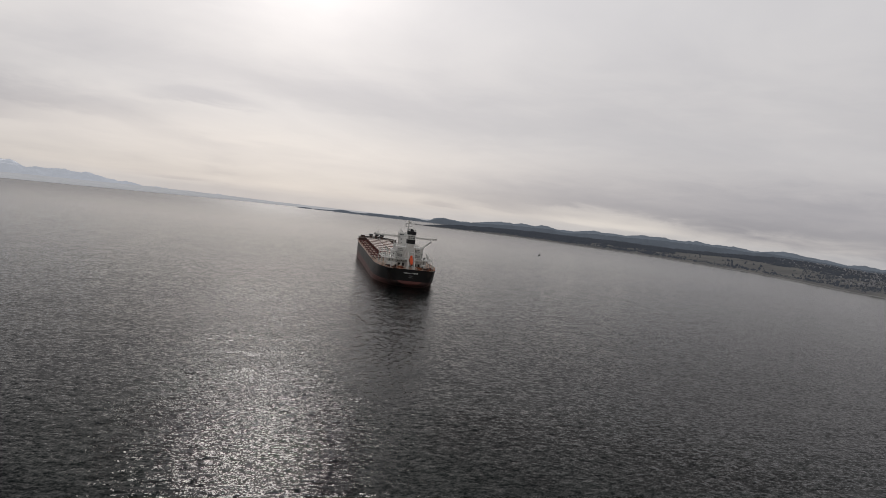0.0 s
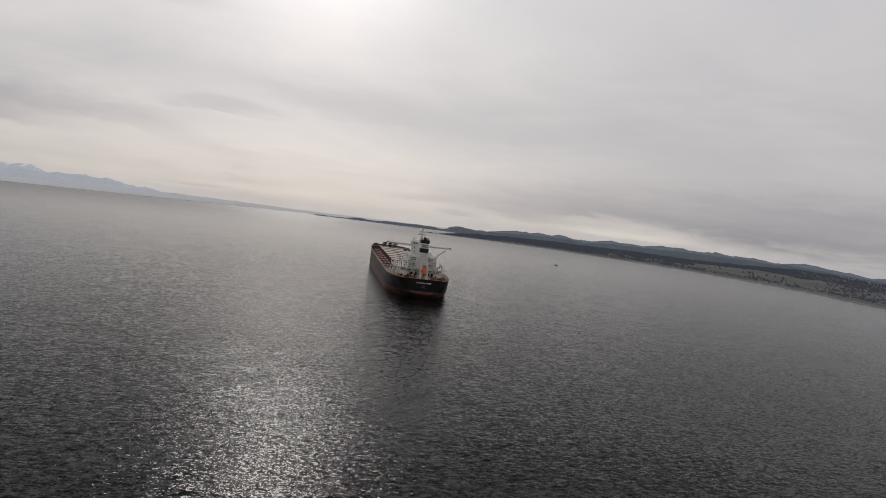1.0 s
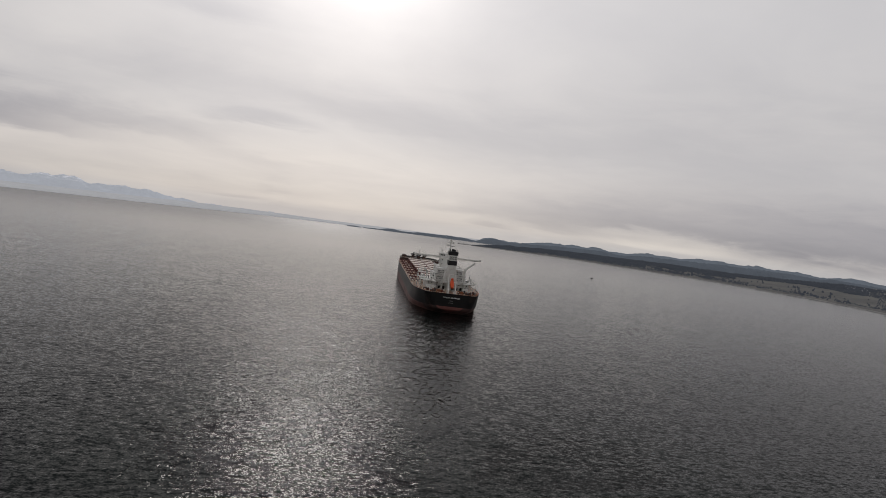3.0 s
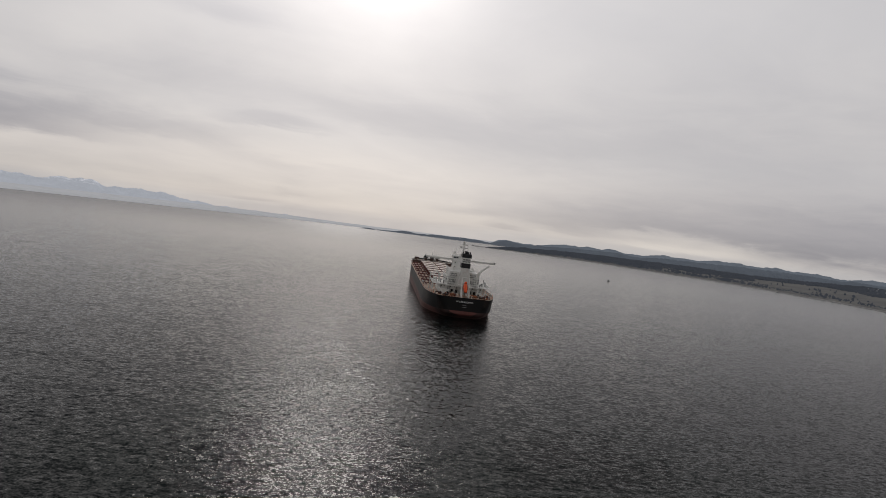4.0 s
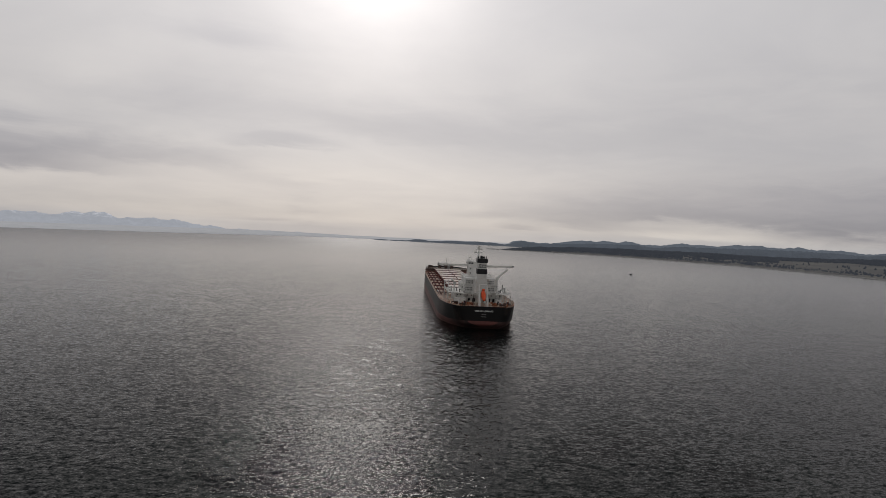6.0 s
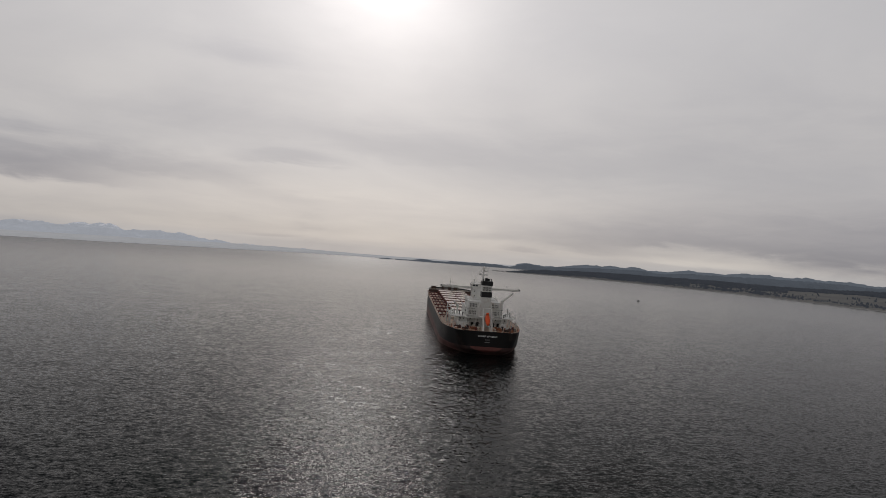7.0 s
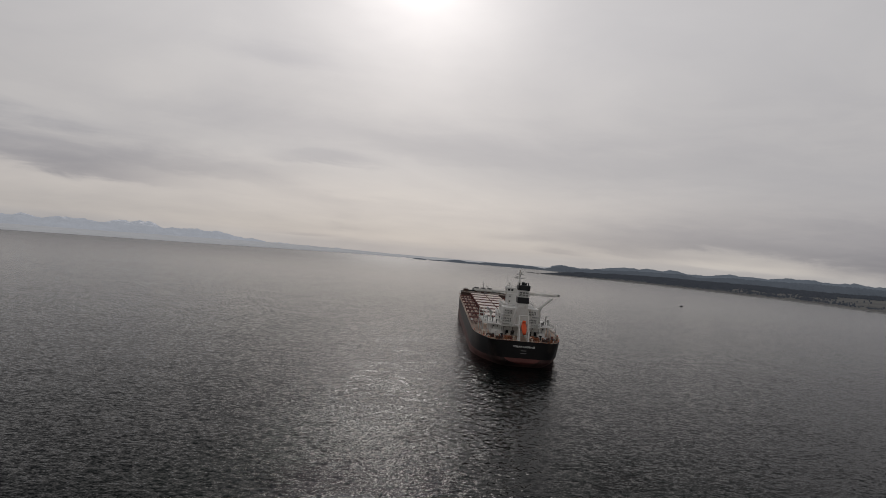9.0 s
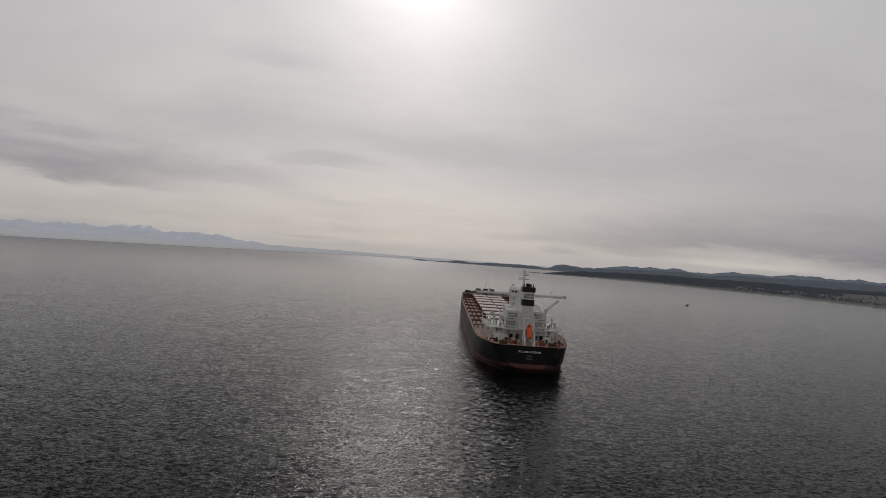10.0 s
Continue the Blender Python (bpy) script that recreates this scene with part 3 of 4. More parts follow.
def transom(name, lo, hi, steps, material, label):
    """Lower middle of the stern between two curved edges, each a height as a function of the share of the half breadth."""
    bm = B()
    rows = []
    for k in range(steps + 1):
        row = []
        for i in range(-12, 13):
            f = i / 12
            z = lo(f) + (hi(f) - lo(f)) * k / steps
            row.append(bm.verts.new((0.93 * f * half_beam(0, z), 0.0 if z > 0.6 else (0.6 - z) * 1.5, z)))
        rows.append(row)
    for p, q in zip(rows, rows[1:]):
        for i in range(24):
            bm.faces.new((p[i], p[i + 1], q[i + 1], q[i]))
    part(name, bm, material, ship, label, smooth=True)


def knuckle(f):
    return -0.5 + 2.4 * f * f


transom("boot_top", knuckle, lambda f: 2.5, 6, BOOT_RED, "dull red paint low on the transom")
transom("counter", lambda f: -10.0, knuckle, 8, BOOT, "underside of the stern, its shade painted in black")


def deck_plate(name, z, y0, y1, inset, material, parent, label):
    bm = B()
    ys = [y0] + [y for y in STATIONS if y0 < y < y1] + [y1]
    rows = [[bm.verts.new((s * max(0.02, half_beam(y, min(z, DECK)) - inset), y, z - t)) for s in (-1, 1)] for y in ys for t in (0,)]
    for a, b in zip(rows, rows[1:]):
        bm.faces.new((a[0], a[1], b[1], b[0]))
    ret = bmesh.ops.solidify(bm, geom=list(bm.faces), thickness=0.2)
    return part(name, bm, material, parent, label)


deck_plate("deck", DECK, 0.15, 284, 0.12, CREAM, ship, "worn salmon-coloured main deck with rust patches")
shell("forecastle", [DECK + 0.25, DECK + 1.2, DECK + 2.4, DECK + 3.6], BLACK, ship, "raised black bow bulwark", y_from=258)
deck_plate("forecastle_deck", DECK + 2.7, 258, 288, 0.3, BROWN, ship, "dark brown raised bow deck")

HATCHES = [62 + 22.6 * i for i in range(9)]


# -- lettering on the stern --
def lettering(body, size, x, y, z, parent, material):
    cu = bpy.data.curves.new("lettering", "FONT")
    cu.offset = 0.012
    cu.space_character = 1.12
    cu.body, cu.size, cu.extrude, cu.align_x, cu.align_y = body, size, 0.02, "CENTER", "CENTER"
    tmp = bpy.data.objects.new("lettering", cu)
    me = bpy.data.meshes.new_from_object(tmp)
    bpy.data.objects.remove(tmp)
    me.materials.append(material)
    ob = new("lettering", me)
    ob.parent = parent
    ob.matrix_basis = pose(x, y, z, 90, 0, 0)
    return ob


SIGN = surface("white_sign_paint", (0.75, 0.75, 0.73), 0.5, 0, 0.05, 1.0)
for word, x, w in (("SOLAR", -2.6, 4.1), ("LEGEND", 2.5, 5.1)):
    name_mesh = lettering(word, 1.16, x, -0.05, 7.75, hull, SIGN)
    name_mesh.scale = (w / name_mesh.dimensions.x, 1, 1)
    name_mesh["label"] = "white ship's name in capitals"
for z, w in ((6.0, 2.4), (4.8, 2.6)):
    part("lettering_bar", box(B(), 0.2 - w / 2, 0.2 + w / 2, -0.06, 0.02, z - 0.16, z + 0.16), LOUVRE, hull)


def grid_faces(bm, rows):
    for a, b in zip(rows, rows[1:]):
        for i in range(len(a) - 1):
            bm.faces.new((a[i], a[i + 1], b[i + 1], b[i]))


def railing(path, parent, material, tall=1.1, gap=2.0, name="railing", rails=3, thick=0.035):
    """A run of posts and rails along a path of points."""
    bm = B()
    for a, b in zip(path, path[1:]):
        a, b = Vector(a), Vector(b)
        n = max(1, round((b - a).length / gap))
        for i in range(n + 1):
            p = a.lerp(b, i / n)
            rod(bm, p, p + Vector((0, 0, tall)), thick * 1.2, 4)
        for k in range(rails):
            h = Vector((0, 0, tall * (k + 1) / rails))
            rod(bm, a + h, b + h, thick, 4)
    return part(name, bm, material, parent)


def rail_side(side, y0, y1, inset=0.3, z=DECK):
    ys = [y0] + [y for y in STATIONS if y0 < y < y1] + [y1]
    return [(side * (half_beam(y, DECK) - inset), y, z) for y in ys]


PALE = surface("weathered_pale_rail_paint", (0.60, 0.52, 0.44), 0.6, 0, 0.15, 1.5, (0.30, 0.15, 0.09), 0.5, 1.2)
for side in (1, -1):
    for a, b in ((1.0, 42), (42, 120), (120, 200), (200, 258)):
        railing(rail_side(side, a, b), ship, PALE, gap=2.4, thick=0.05)
railing([(-10.6, 0.35, DECK), (-2.2, 0.35, DECK)], ship, PALE, gap=1.6, thick=0.05)
railing([(3.0, 0.35, DECK), (10.6, 0.35, DECK)], ship, PALE, gap=1.6, thick=0.05)
# raised bulwark plates with fairleads at both stern corners
for side in (1, -1):
    bm = B()
    pts = [(half_beam(y, DECK), y) for y in (0.25, 0.7, 1.6, 3.4, 6.0)]
    tops = [0.7, 1.1, 1.2, 1.0, 0.8]
    rows = [[bm.verts.new((side * (x - 0.02), y + 0.02, DECK + 0.2)) for x, y in pts], [bm.verts.new((side * (x + 0.1), y - 0.05, DECK + t)) for (x, y), t in zip(pts, tops)]]
    grid_faces(bm, rows)
    bmesh.ops.solidify(bm, geom=list(bm.faces), thickness=0.12)
    part("bulwark", bm, PALE, ship)

# -- hatches --
for n, y in enumerate(HATCHES):
    y1 = y + 16.6
    bm = box(B(), -11.2, 11.2, y, y1, DECK, DECK + 1.7, 0.08)
    part("coaming", bm, REDDECK, ship)
    for side in (-1, 1):
        bm = B()
        x0, x1 = sorted((side * 0.1, side * 11.7))
        box(bm, x0, x1, y - 0.35, y1 + 0.35, DECK + 1.75, DECK + 2.65, 0.1)
        cover = part("hatch_cover", bm, REDDECK, ship, "red-brown hatch cover with a faded pale top")
        part("cover_top", box(B(), x0 + 0.3, x1 - 0.3, y + 2.2, y1 - 2.8, DECK + 2.64, DECK + 2.7, 0.02), HATCH, cover, "faded pale panel")
        bm = B()
        for k in range(4):
            yy = y + 2.2 + k * 4.05
            box(bm, x0 + 0.5, x1 - 0.5, yy - 0.12, yy + 0.12, DECK + 2.68, DECK + 2.82)
        part("stiffener", bm, HATCH, cover)
        # ramps on which the covers roll out sideways, with their posts
        for yy in (y - 0.9, y1 + 0.5):
            bm = box(B(), *sorted((side * 11.9, side * 21.0)), yy - 0.1, yy + 0.6, DECK + 1.15, DECK + 1.6)
            for k in range(4):
                xx = side * (13.2 + 2.4 * k)
                box(bm, xx - 0.12, xx + 0.12, yy + 0.1, yy + 0.35, DECK, DECK + 1.16)
            part("ramp", bm, REDDECK, ship)
        bm = B()
        for k in range(7):
            yy = y + 1.2 + k * 2.3
            box(bm, *sorted((side * 11.2, side * 12.0)), yy, yy + 0.2, DECK, DECK + 1.5, 0, 0.04)
        tagged(part("coaming_stay", bm, REDDECK, ship), kind="stuff")
    # cross deck between hatches: dark red plating, ventilators and a small deck store
    if n:
        part("cross_deck", box(B(), -11, 11, y - 5.4, y - 0.6, DECK + 0.004, DECK + 0.3), REDDECK, ship)
        for xx in (-9.0, -5.2, 5.2, 9.0):
            bm = rod(B(), (xx, y - 3, DECK), (xx, y - 3, DECK + 2.1), 0.28, 8)
            rod(bm, (xx, y - 3, DECK + 2.1), (xx, y - 3, DECK + 2.6), 0.55, 8, 0.5)
            part("ventilator", bm, RUST if n % 2 else PALE, ship)
for side in (-1, 1):
    bm = B()
    for dx in (0, 0.45):
        rod(bm, (side * (15.6 + dx), 58, DECK + 0.5), (side * (15.6 + dx), 257, DECK + 0.5), 0.24, 6)
    part("deck_pipe", bm, REDDECK, ship)
    # raised walkway and cable duct beside the hatches, on short feet
    for x, w in ((13.0, 0.6), (18.6, 0.45)):
        bm = box(B(), *sorted((side * (x - w / 2), side * (x + w / 2))), 58, 256.5, DECK + 0.5, DECK + 0.75)
        for k in range(40):
            box(bm, side * x - 0.1, side * x + 0.1, 59 + k * 5, 59.25 + k * 5, DECK, DECK + 0.5)
        part("walkway", bm, REDDECK, ship, "dark red walkway along the hatches")

# -- forecastle --
F = DECK + 2.7
part("forecastle_bulkhead", box(B(), -19.5, 19.5, 257.8, 258.1, DECK, F), BROWN, ship)


def winch(name, x, y, z, parent, k=1.0, material=RUST):
    bm = B()
    box(bm, x - 2.1 * k, x + 2.1 * k, y - 0.9 * k, y + 0.9 * k, z, z + 0.3 * k, 0.03)
    base = part(name, bm, material, parent, "rust-brown mooring winch")
    bm = rod(B(), (x - 1.5 * k, y, z + 1.0 * k), (x + 0.6 * k, y, z + 1.0 * k), 0.55 * k, 10)
    for xx in (-1.55, -0.5, 0.6):
        rod(bm, (x + xx * k, y, z + 1.0 * k), (x + (xx + 0.1) * k, y, z + 1.0 * k), 0.9 * k, 12)
    part("drum", bm, material, base)
    part("gearbox", box(B(), x + 0.8 * k, x + 1.9 * k, y - 0.6 * k, y + 0.6 * k, z + 0.25 * k, z + 1.5 * k, 0.08), material, base)


for x in (-6.6, -0.8, 4.6):
    part("winch_platform", box(B(), x - 1.3, x + 1.3, 268.6, 271.4, F, F + 2.6, 0.1), BROWN, ship)
    winch("windlass", x, 270, F + 2.6, ship, 1.2, DARK)
bm = rod(B(), (0, 276, F), (0, 276, F + 11.0), 0.28, 8, 0.12)
bar(bm, (-1.6, 276, F + 7.6), (1.6, 276, F + 7.6), 0.08)
bar(bm, (-0.9, 276, F + 8.8), (0.9, 276, F + 8.8), 0.06)
box(bm, -0.35, 0.35, 275.7, 276.3, F + 6.9, F + 7.3)
part("foremast", bm, WHITE, ship, "slim white foremast with a crossbar")
bm = box(B(), -17.6, -13.4, 262.0, 266, F, F + 2.9, 0.2)
part("bow_store", bm, BROWN, ship, "dark rust-brown deck store on the bow")
for side in (-1, 1):
    railing([(side * 19.2, 258.4, F), (side * 12, 258.4, F), (side * 3, 258.4, F)], ship, PALE, gap=2.2, thick=0.05)

# -- accommodation --
D2 = DECK + 5.2


def pane_row(parent, xs, y, z, w, h, face="aft", material=GLASS, name="window"):
    """Windows let into an aft face (or a side face, with xs along the ship)."""
    for x in xs:
        if face == "aft":
            bm = box(B(), x - w / 2, x + w / 2, y - 0.04, y + 0.2, z - h / 2, z + h / 2)
        else:
            bm = box(B(), y - 0.04, y + 0.04, x - w / 2, x + w / 2, z - h / 2, z + h / 2)
        part(name, bm, material, parent)


def door(parent, x, y, z, w=0.9, h=1.9):
    d = part("door", box(B(), x - w / 2, x + w / 2, y - 0.06, y + 0.05, z + 0.2, z + 0.2 + h, 0.03), LOUVRE, parent)


def tier(name, x, y0, y1, z0, z1, over=0.0, label=""):
    t = part(name, box(B(), -x, x, y0, y1, z0, z1 - 0.25, 0.06), WHITE, ship, label)
    part("deck_edge", box(B(), -x - over, x + over, y0 - over, y1 + over * 0.3, z1 - 0.25, z1, 0.04), WHITE, t)
    return t


lower = tier("deckhouse", 13.2, 24.4, 50, DECK, DECK + 2.6, 0.0, "white steel deckhouse with rust stains")
pane_row(lower, [-12, -7.4, -5.0, 6.0, 8.0], 24.4, DECK + 1.6, 0.5, 0.5)
for x in (-10.6, -3.4, 4.6, 10.4):
    door(lower, x, 24.4, DECK)
boat_deck = tier("deckhouse", 13.2, 23.6, 50, DECK + 2.6, D2, 0.2, "white steel deckhouse with rust stains")
pane_row(boat_deck, [-12, -10.2, -6.5, -4.0, 4.5, 7.0, 10.2, 12], 23.6, DECK + 4.1, 0.5, 0.6)
# black panels put in for the shade inside openings below the open deck
pane_row(boat_deck, [-11.4, -8.2, -5.4, -2.6, 3.4, 5.8, 8.4, 11.2], 23.6, DECK + 1.55, 1.25, 2.0, "aft", DARK, "doorway")
# wide open deck round the house on posts, with a rounded aft edge
bm = B()
arc = [(17.4, 50), (17.4, 27)] + [(14.4 + 3.0 * math.cos(a), 24.5 + 3.0 * math.sin(a)) for a in [-0.3 * k for k in range(6)]] + [(9.9, 20.6), (9.5, 16.4)]
loop = arc + [(-x, y) for x, y in arc[::-1]]
bot = [bm.verts.new((x, y, D2)) for x, y in loop]
top = [bm.verts.new((x, y, D2 + 0.3)) for x, y in loop]
bm.faces.new(bot[::-1])
bm.faces.new(top)
for i in range(len(loop)):
    j = (i + 1) % len(loop)
    bm.faces.new((bot[i], bot[j], top[j], top[i]))
open_deck = part("open_deck", bm, WHITE, ship, "white overhanging upper deck with railing")
for side in (1, -1):
    railing([(side * (x - 0.15), y, D2 + 0.3) for x, y in arc], open_deck, WHITE, gap=2.0, thick=0.045)
    for x, y in ((16.8, 28), (16.8, 36), (16.8, 44), (14.0, 22.2), (9.6, 20.8), (9.2, 16.8), (4.6, 16.8)):
        part("pillar", bar(B(), (side * x, y, DECK), (side * x, y, D2), 0.16), WHITE, ship)
railing([(-9.4, 16.6, D2 + 0.3), (-2.6, 16.6, D2 + 0.3)], open_deck, WHITE, gap=1.7, thick=0.045)
railing([(3.2, 16.6, D2 + 0.3), (9.4, 16.6, D2 + 0.3)], open_deck, WHITE, gap=1.7, thick=0.045)

mid = tier("deckhouse", 9.2, 31, 50, D2 + 0.3, D2 + 4.6, 0.5, "white steel deckhouse with rust stains")
pane_row(mid, [-8.8, 8.8], 31, D2 + 2.6, 0.6, 0.7)
mid2 = tier("deckhouse", 7.6, 32, 50, D2 + 4.6, D2 + 9.0, 0.5, "white steel deckhouse with rust stains")
pane_row(mid2, [-6.6, 6.6], 32, D2 + 7.0, 0.6, 0.7)
for side in (1, -1):
    railing([(side * 8.8, 30.7, D2 + 4.6), (side * 9.5, 30.7, D2 + 4.6), (side * 9.5, 49, D2 + 4.6)], ship, WHITE, thick=0.045)
    railing([(side * 5, 31.7, D2 + 9.0), (side * 7.9, 31.7, D2 + 9.0), (side * 7.9, 49, D2 + 9.0)], ship, WHITE, thick=0.045)
    pane_row(mid, [34, 37, 40, 43, 46], side * 9.2, D2 + 2.7, 0.7, 0.8, "side")
    pane_row(mid2, [35, 38, 41, 44, 47], side * 7.6, D2 + 7.0, 0.7, 0.8, "side")
high = tier("deckhouse", 4.7, 36, 49, D2 + 9.0, D2 + 14.2, 0.3, "narrow white upper deckhouse")
pane_row(high, [-3.9, 3.9], 36, D2 + 10.4, 0.55, 0.7)
pane_row(high, [-3.9, 3.9], 36, D2 + 12.9, 0.55, 0.7)
bridge = tier("wheelhouse", 5.2, 40, 50, D2 + 14.2, D2 + 17.0, 0.35, "white wheelhouse with a band of dark windows")
pane_row(bridge, [-4.2, -2.6, 2.6, 4.2], 40, D2 + 15.9, 1.2, 0.9)
for side in (1, -1):
    pane_row(bridge, [42.6, 44.6, 46.6, 48.6], side * 5.2, D2 + 15.9, 1.4, 1.0, "side")
pane_row(bridge, [-4.4 + 1.45 * k for k in range(7)], 50.0, D2 + 15.9, 1.3, 1.0)
# bridge wings: slim walled walkways out to the ship's side
for side in (1, -1):
    bm = B()
    xs = sorted((side * 5.2, side * 22.3))
    box(bm, *xs, 43.6, 46.4, D2 + 14.0, D2 + 14.2)
    wing = part("bridge_wing", bm, WHITE, ship, "slim white bridge wing walkway")
    part("wing_bulwark", box(B(), *xs, 43.5, 43.62, D2 + 14.2, D2 + 14.75), WHITE, wing)
    part("wing_bulwark", box(B(), *xs, 46.38, 46.5, D2 + 14.2, D2 + 14.75), WHITE, wing)
    railing([(side * 5.4, 43.56, D2 + 14.7), (side * 21.6, 43.56, D2 + 14.7)], wing, WHITE, tall=0.55, gap=1.8, rails=1, thick=0.04)
    part("wing_end", box(B(), *sorted((side * 21.8, side * 22.5)), 43.5, 46.5, D2 + 14.0, D2 + 15.1, 0.1), DARK, wing, "dark end box of the wing")
    bm = B()
    for k in range(6):
        x = side * (6.6 + 2.7 * k)
        bar(bm, (x, 45, D2 + 13.6), (x + side * 1.4, 45, D2 + 14.0), 0.07)
    bar(bm, (side * 5.2, 45, D2 + 13.45), (side * 20.5, 45, D2 + 13.85), 0.09)
    part("wing_truss", bm, WHITE, wing)
    bm = rod(B(), (side * 15.0, 45, D2 + 15.2), (side * 15.0, 45, D2 + 16.2), 0.08, 5)
    box(bm, side * 15.0 - 0.3, side * 15.0 + 0.3, 44.8, 45.2, D2 + 16.1, D2 + 16.5)
    part("signal_lamp", bm, STEEL, wing)
TOP = D2 + 17.0
railing([(-5.2, 40.2, TOP), (5.2, 40.2, TOP)], bridge, WHITE, thick=0.045)

# -- radar mast and aerials --
bm = rod(B(), (1.0, 42, TOP), (1.0, 42, TOP + 9.6), 0.65, 8, 0.3)
for a in ((-0.5, 43), (2.5, 43)):
    rod(bm, (*a, TOP), (1.0, 42.2, TOP + 4.6), 0.14, 5)
mast = part("radar_mast", bm, WHITE, ship, "white radar mast with crossarms")
bm = B()
bar(bm, (-1.6, 42, TOP + 5.2), (3.6, 42, TOP + 5.2), 0.3)
bar(bm, (-0.9, 42, TOP + 7.2), (3.2, 42, TOP + 7.2), 0.28)
bar(bm, (0.0, 42, TOP + 8.8), (2.0, 42, TOP + 8.8), 0.12)
part("crossarm", bm, WHITE, mast)
for x, z in ((-0.6, 5.5), (1.6, 7.5)):
    bm = rod(B(), (x, 41.8, TOP + z - 0.2), (x, 41.8, TOP + z + 0.4), 0.2, 6)
    box(bm, x - 1.4, x + 1.4, 41.65, 41.95, TOP + z + 0.4, TOP + z + 0.7, 0.05)
    part("radar_scanner", bm, WHITE, mast)
for x, y, h in ((-4.6, 42.5, 4.6), (4.8, 43, 3.4), (-2.6, 44, 5.6), (-4.9, 46, 7.0)):
    bm = rod(B(), (x, y, TOP), (x, y, TOP + h), 0.07, 5, 0.03)
    rod(bm, (x, y, TOP), (x, y, TOP + 1.0), 0.16, 6)
    part("aerial", bm, WHITE, ship)
for x, r in ((3.6, 0.75), (-3.6, 0.55)):
    bm = B()
    bmesh.ops.create_uvsphere(bm, u_segments=12, v_segments=8, radius=r, matrix=Matrix.Translation((x, 45, TOP + 1.6 + r * 0.6)))
    rod(bm, (x, 45, TOP), (x, 45, TOP + 1.6), 0.2, 6)
    part("satellite_dome", bm, WHITE, ship, "", True)

# -- engine casing and funnel --
casing = part("engine_casing", box(B(), -8.6, 8.6, 18.2, 30.5, D2 + 0.3, D2 + 8.8, 0.1), WHITE, ship, "white engine casing with grey louvres")


def louvre(parent, x0, x1, y, z0, z1, cols, rows):
    f = part("louvre", box(B(), x0, x1, y - 0.1, y + 0.1, z0, z1), WHITE, parent, "white frame with dark grey louvre panels")
    w, h = (x1 - x0) / cols, (z1 - z0) / rows
    for i in range(cols):
        for j in range(rows):
            bm = B()
            a, c = x0 + i * w + 0.1, z0 + j * h + 0.12
            n = 5
            for k in range(n):
                zz = c + (h - 0.28) * k / n
                box(bm, a, a + w - 0.2, y - 0.16, y - 0.08, zz, zz + (h - 0.28) / n * 0.8)
            part("slat", bm, LOUVRE, f)


for x0, x1, sh in ((-8.0, -4.1, -0.35), (3.7, 7.2, 0.5)):
    louvre(casing, x0, x1, 18.2, D2 + 5.7, D2 + 7.9, 5, 2)
    louvre(casing, x0 + sh, x1 + sh, 18.2, D2 + 1.9, D2 + 4.1, 5, 2)
railing([(-8.5, 18.4, D2 + 8.8), (-3.6, 18.4, D2 + 8.8)], casing, WHITE, thick=0.045)
railing([(3.6, 18.4, D2 + 8.8), (8.5, 18.4, D2 + 8.8)], casing, WHITE, thick=0.045)
for z in (D2 + 1.3, D2 + 5.2):
    for x0, x1 in ((-9.6, -5.4), (5.4, 9.6)):
        pl = part("platform", box(B(), x0, x1, 16.9, 18.2, z - 0.14, z), LOUVRE, casing)
        railing([(x0, 16.95, z), (x1, 16.95, z)], pl, WHITE, gap=1.4, thick=0.04)
    for x in (-8.9, 9.0):
        bm = B()
        for dx in (-0.25, 0.25):
            bar(bm, (x + dx, 17.9, z - 3.8), (x + dx, 17.9, z), 0.05)
        for k in range(11):
            bar(bm, (x - 0.25, 17.9, z - 3.7 + 0.35 * k), (x + 0.25, 17.9, z - 3.7 + 0.35 * k), 0.03)
        part("ladder", bm, LOUVRE, casing)
# tapering trunk below, straight funnel above
bm = B()
rings = []
for z, w, y0 in ((D2 + 0.3, 4.5, 16.9), (D2 + 2.5, 4.2, 16.2), (D2 + 6.6, 3.4, 15.0), (D2 + 9.6, 2.6, 14.2), (D2 + 18.4, 2.55, 13.9)):
    rings.append([bm.verts.new(p) for p in ((-w + 0.3, y0, z), (w - 0.3, y0, z), (w, y0 + 0.4, z), (w, 19.0, z), (-w, 19.0, z), (-w, y0 + 0.4, z))])
for a, b in zip(rings, rings[1:]):
    for i in range(6):
        bm.faces.new((a[i], a[(i + 1) % 6], b[(i + 1) % 6], b[i]))
bm.faces.new(rings[0][::-1])
bm.faces.new(rings[-1])
funnel = part("funnel", bm, WHITE, ship, "white flared funnel with black bands")
Z = D2 + 11.7
part("funnel_band", box(B(), -2.72, 2.72, 13.76, 19.2, Z - 0.1, Z + 2.7, 0.05), DARK, funnel, "black painted panel")
louvre(funnel, -2.25, 2.25, 13.92, Z + 3.2, Z + 5.4, 3, 2)
part("funnel_top", box(B(), -2.85, 2.85, 13.6, 19.3, Z + 6.0, Z + 8.3, 0.15), DARK, funnel, "black funnel cap")
for x, y, r, h in ((-0.4, 16.2, 0.8, 1.4), (1.2, 17.0, 0.3, 1.1), (2.1, 16.0, 0.26, 1.2), (-2.0, 17.0, 0.3, 1.0), (0.8, 18.2, 0.3, 0.9)):
    bm = rod(B(), (x, y, Z + 8.3), (x, y - 0.2, Z + 8.4 + h), r, 10)
    part("exhaust_pipe", bm, DARK, funnel)

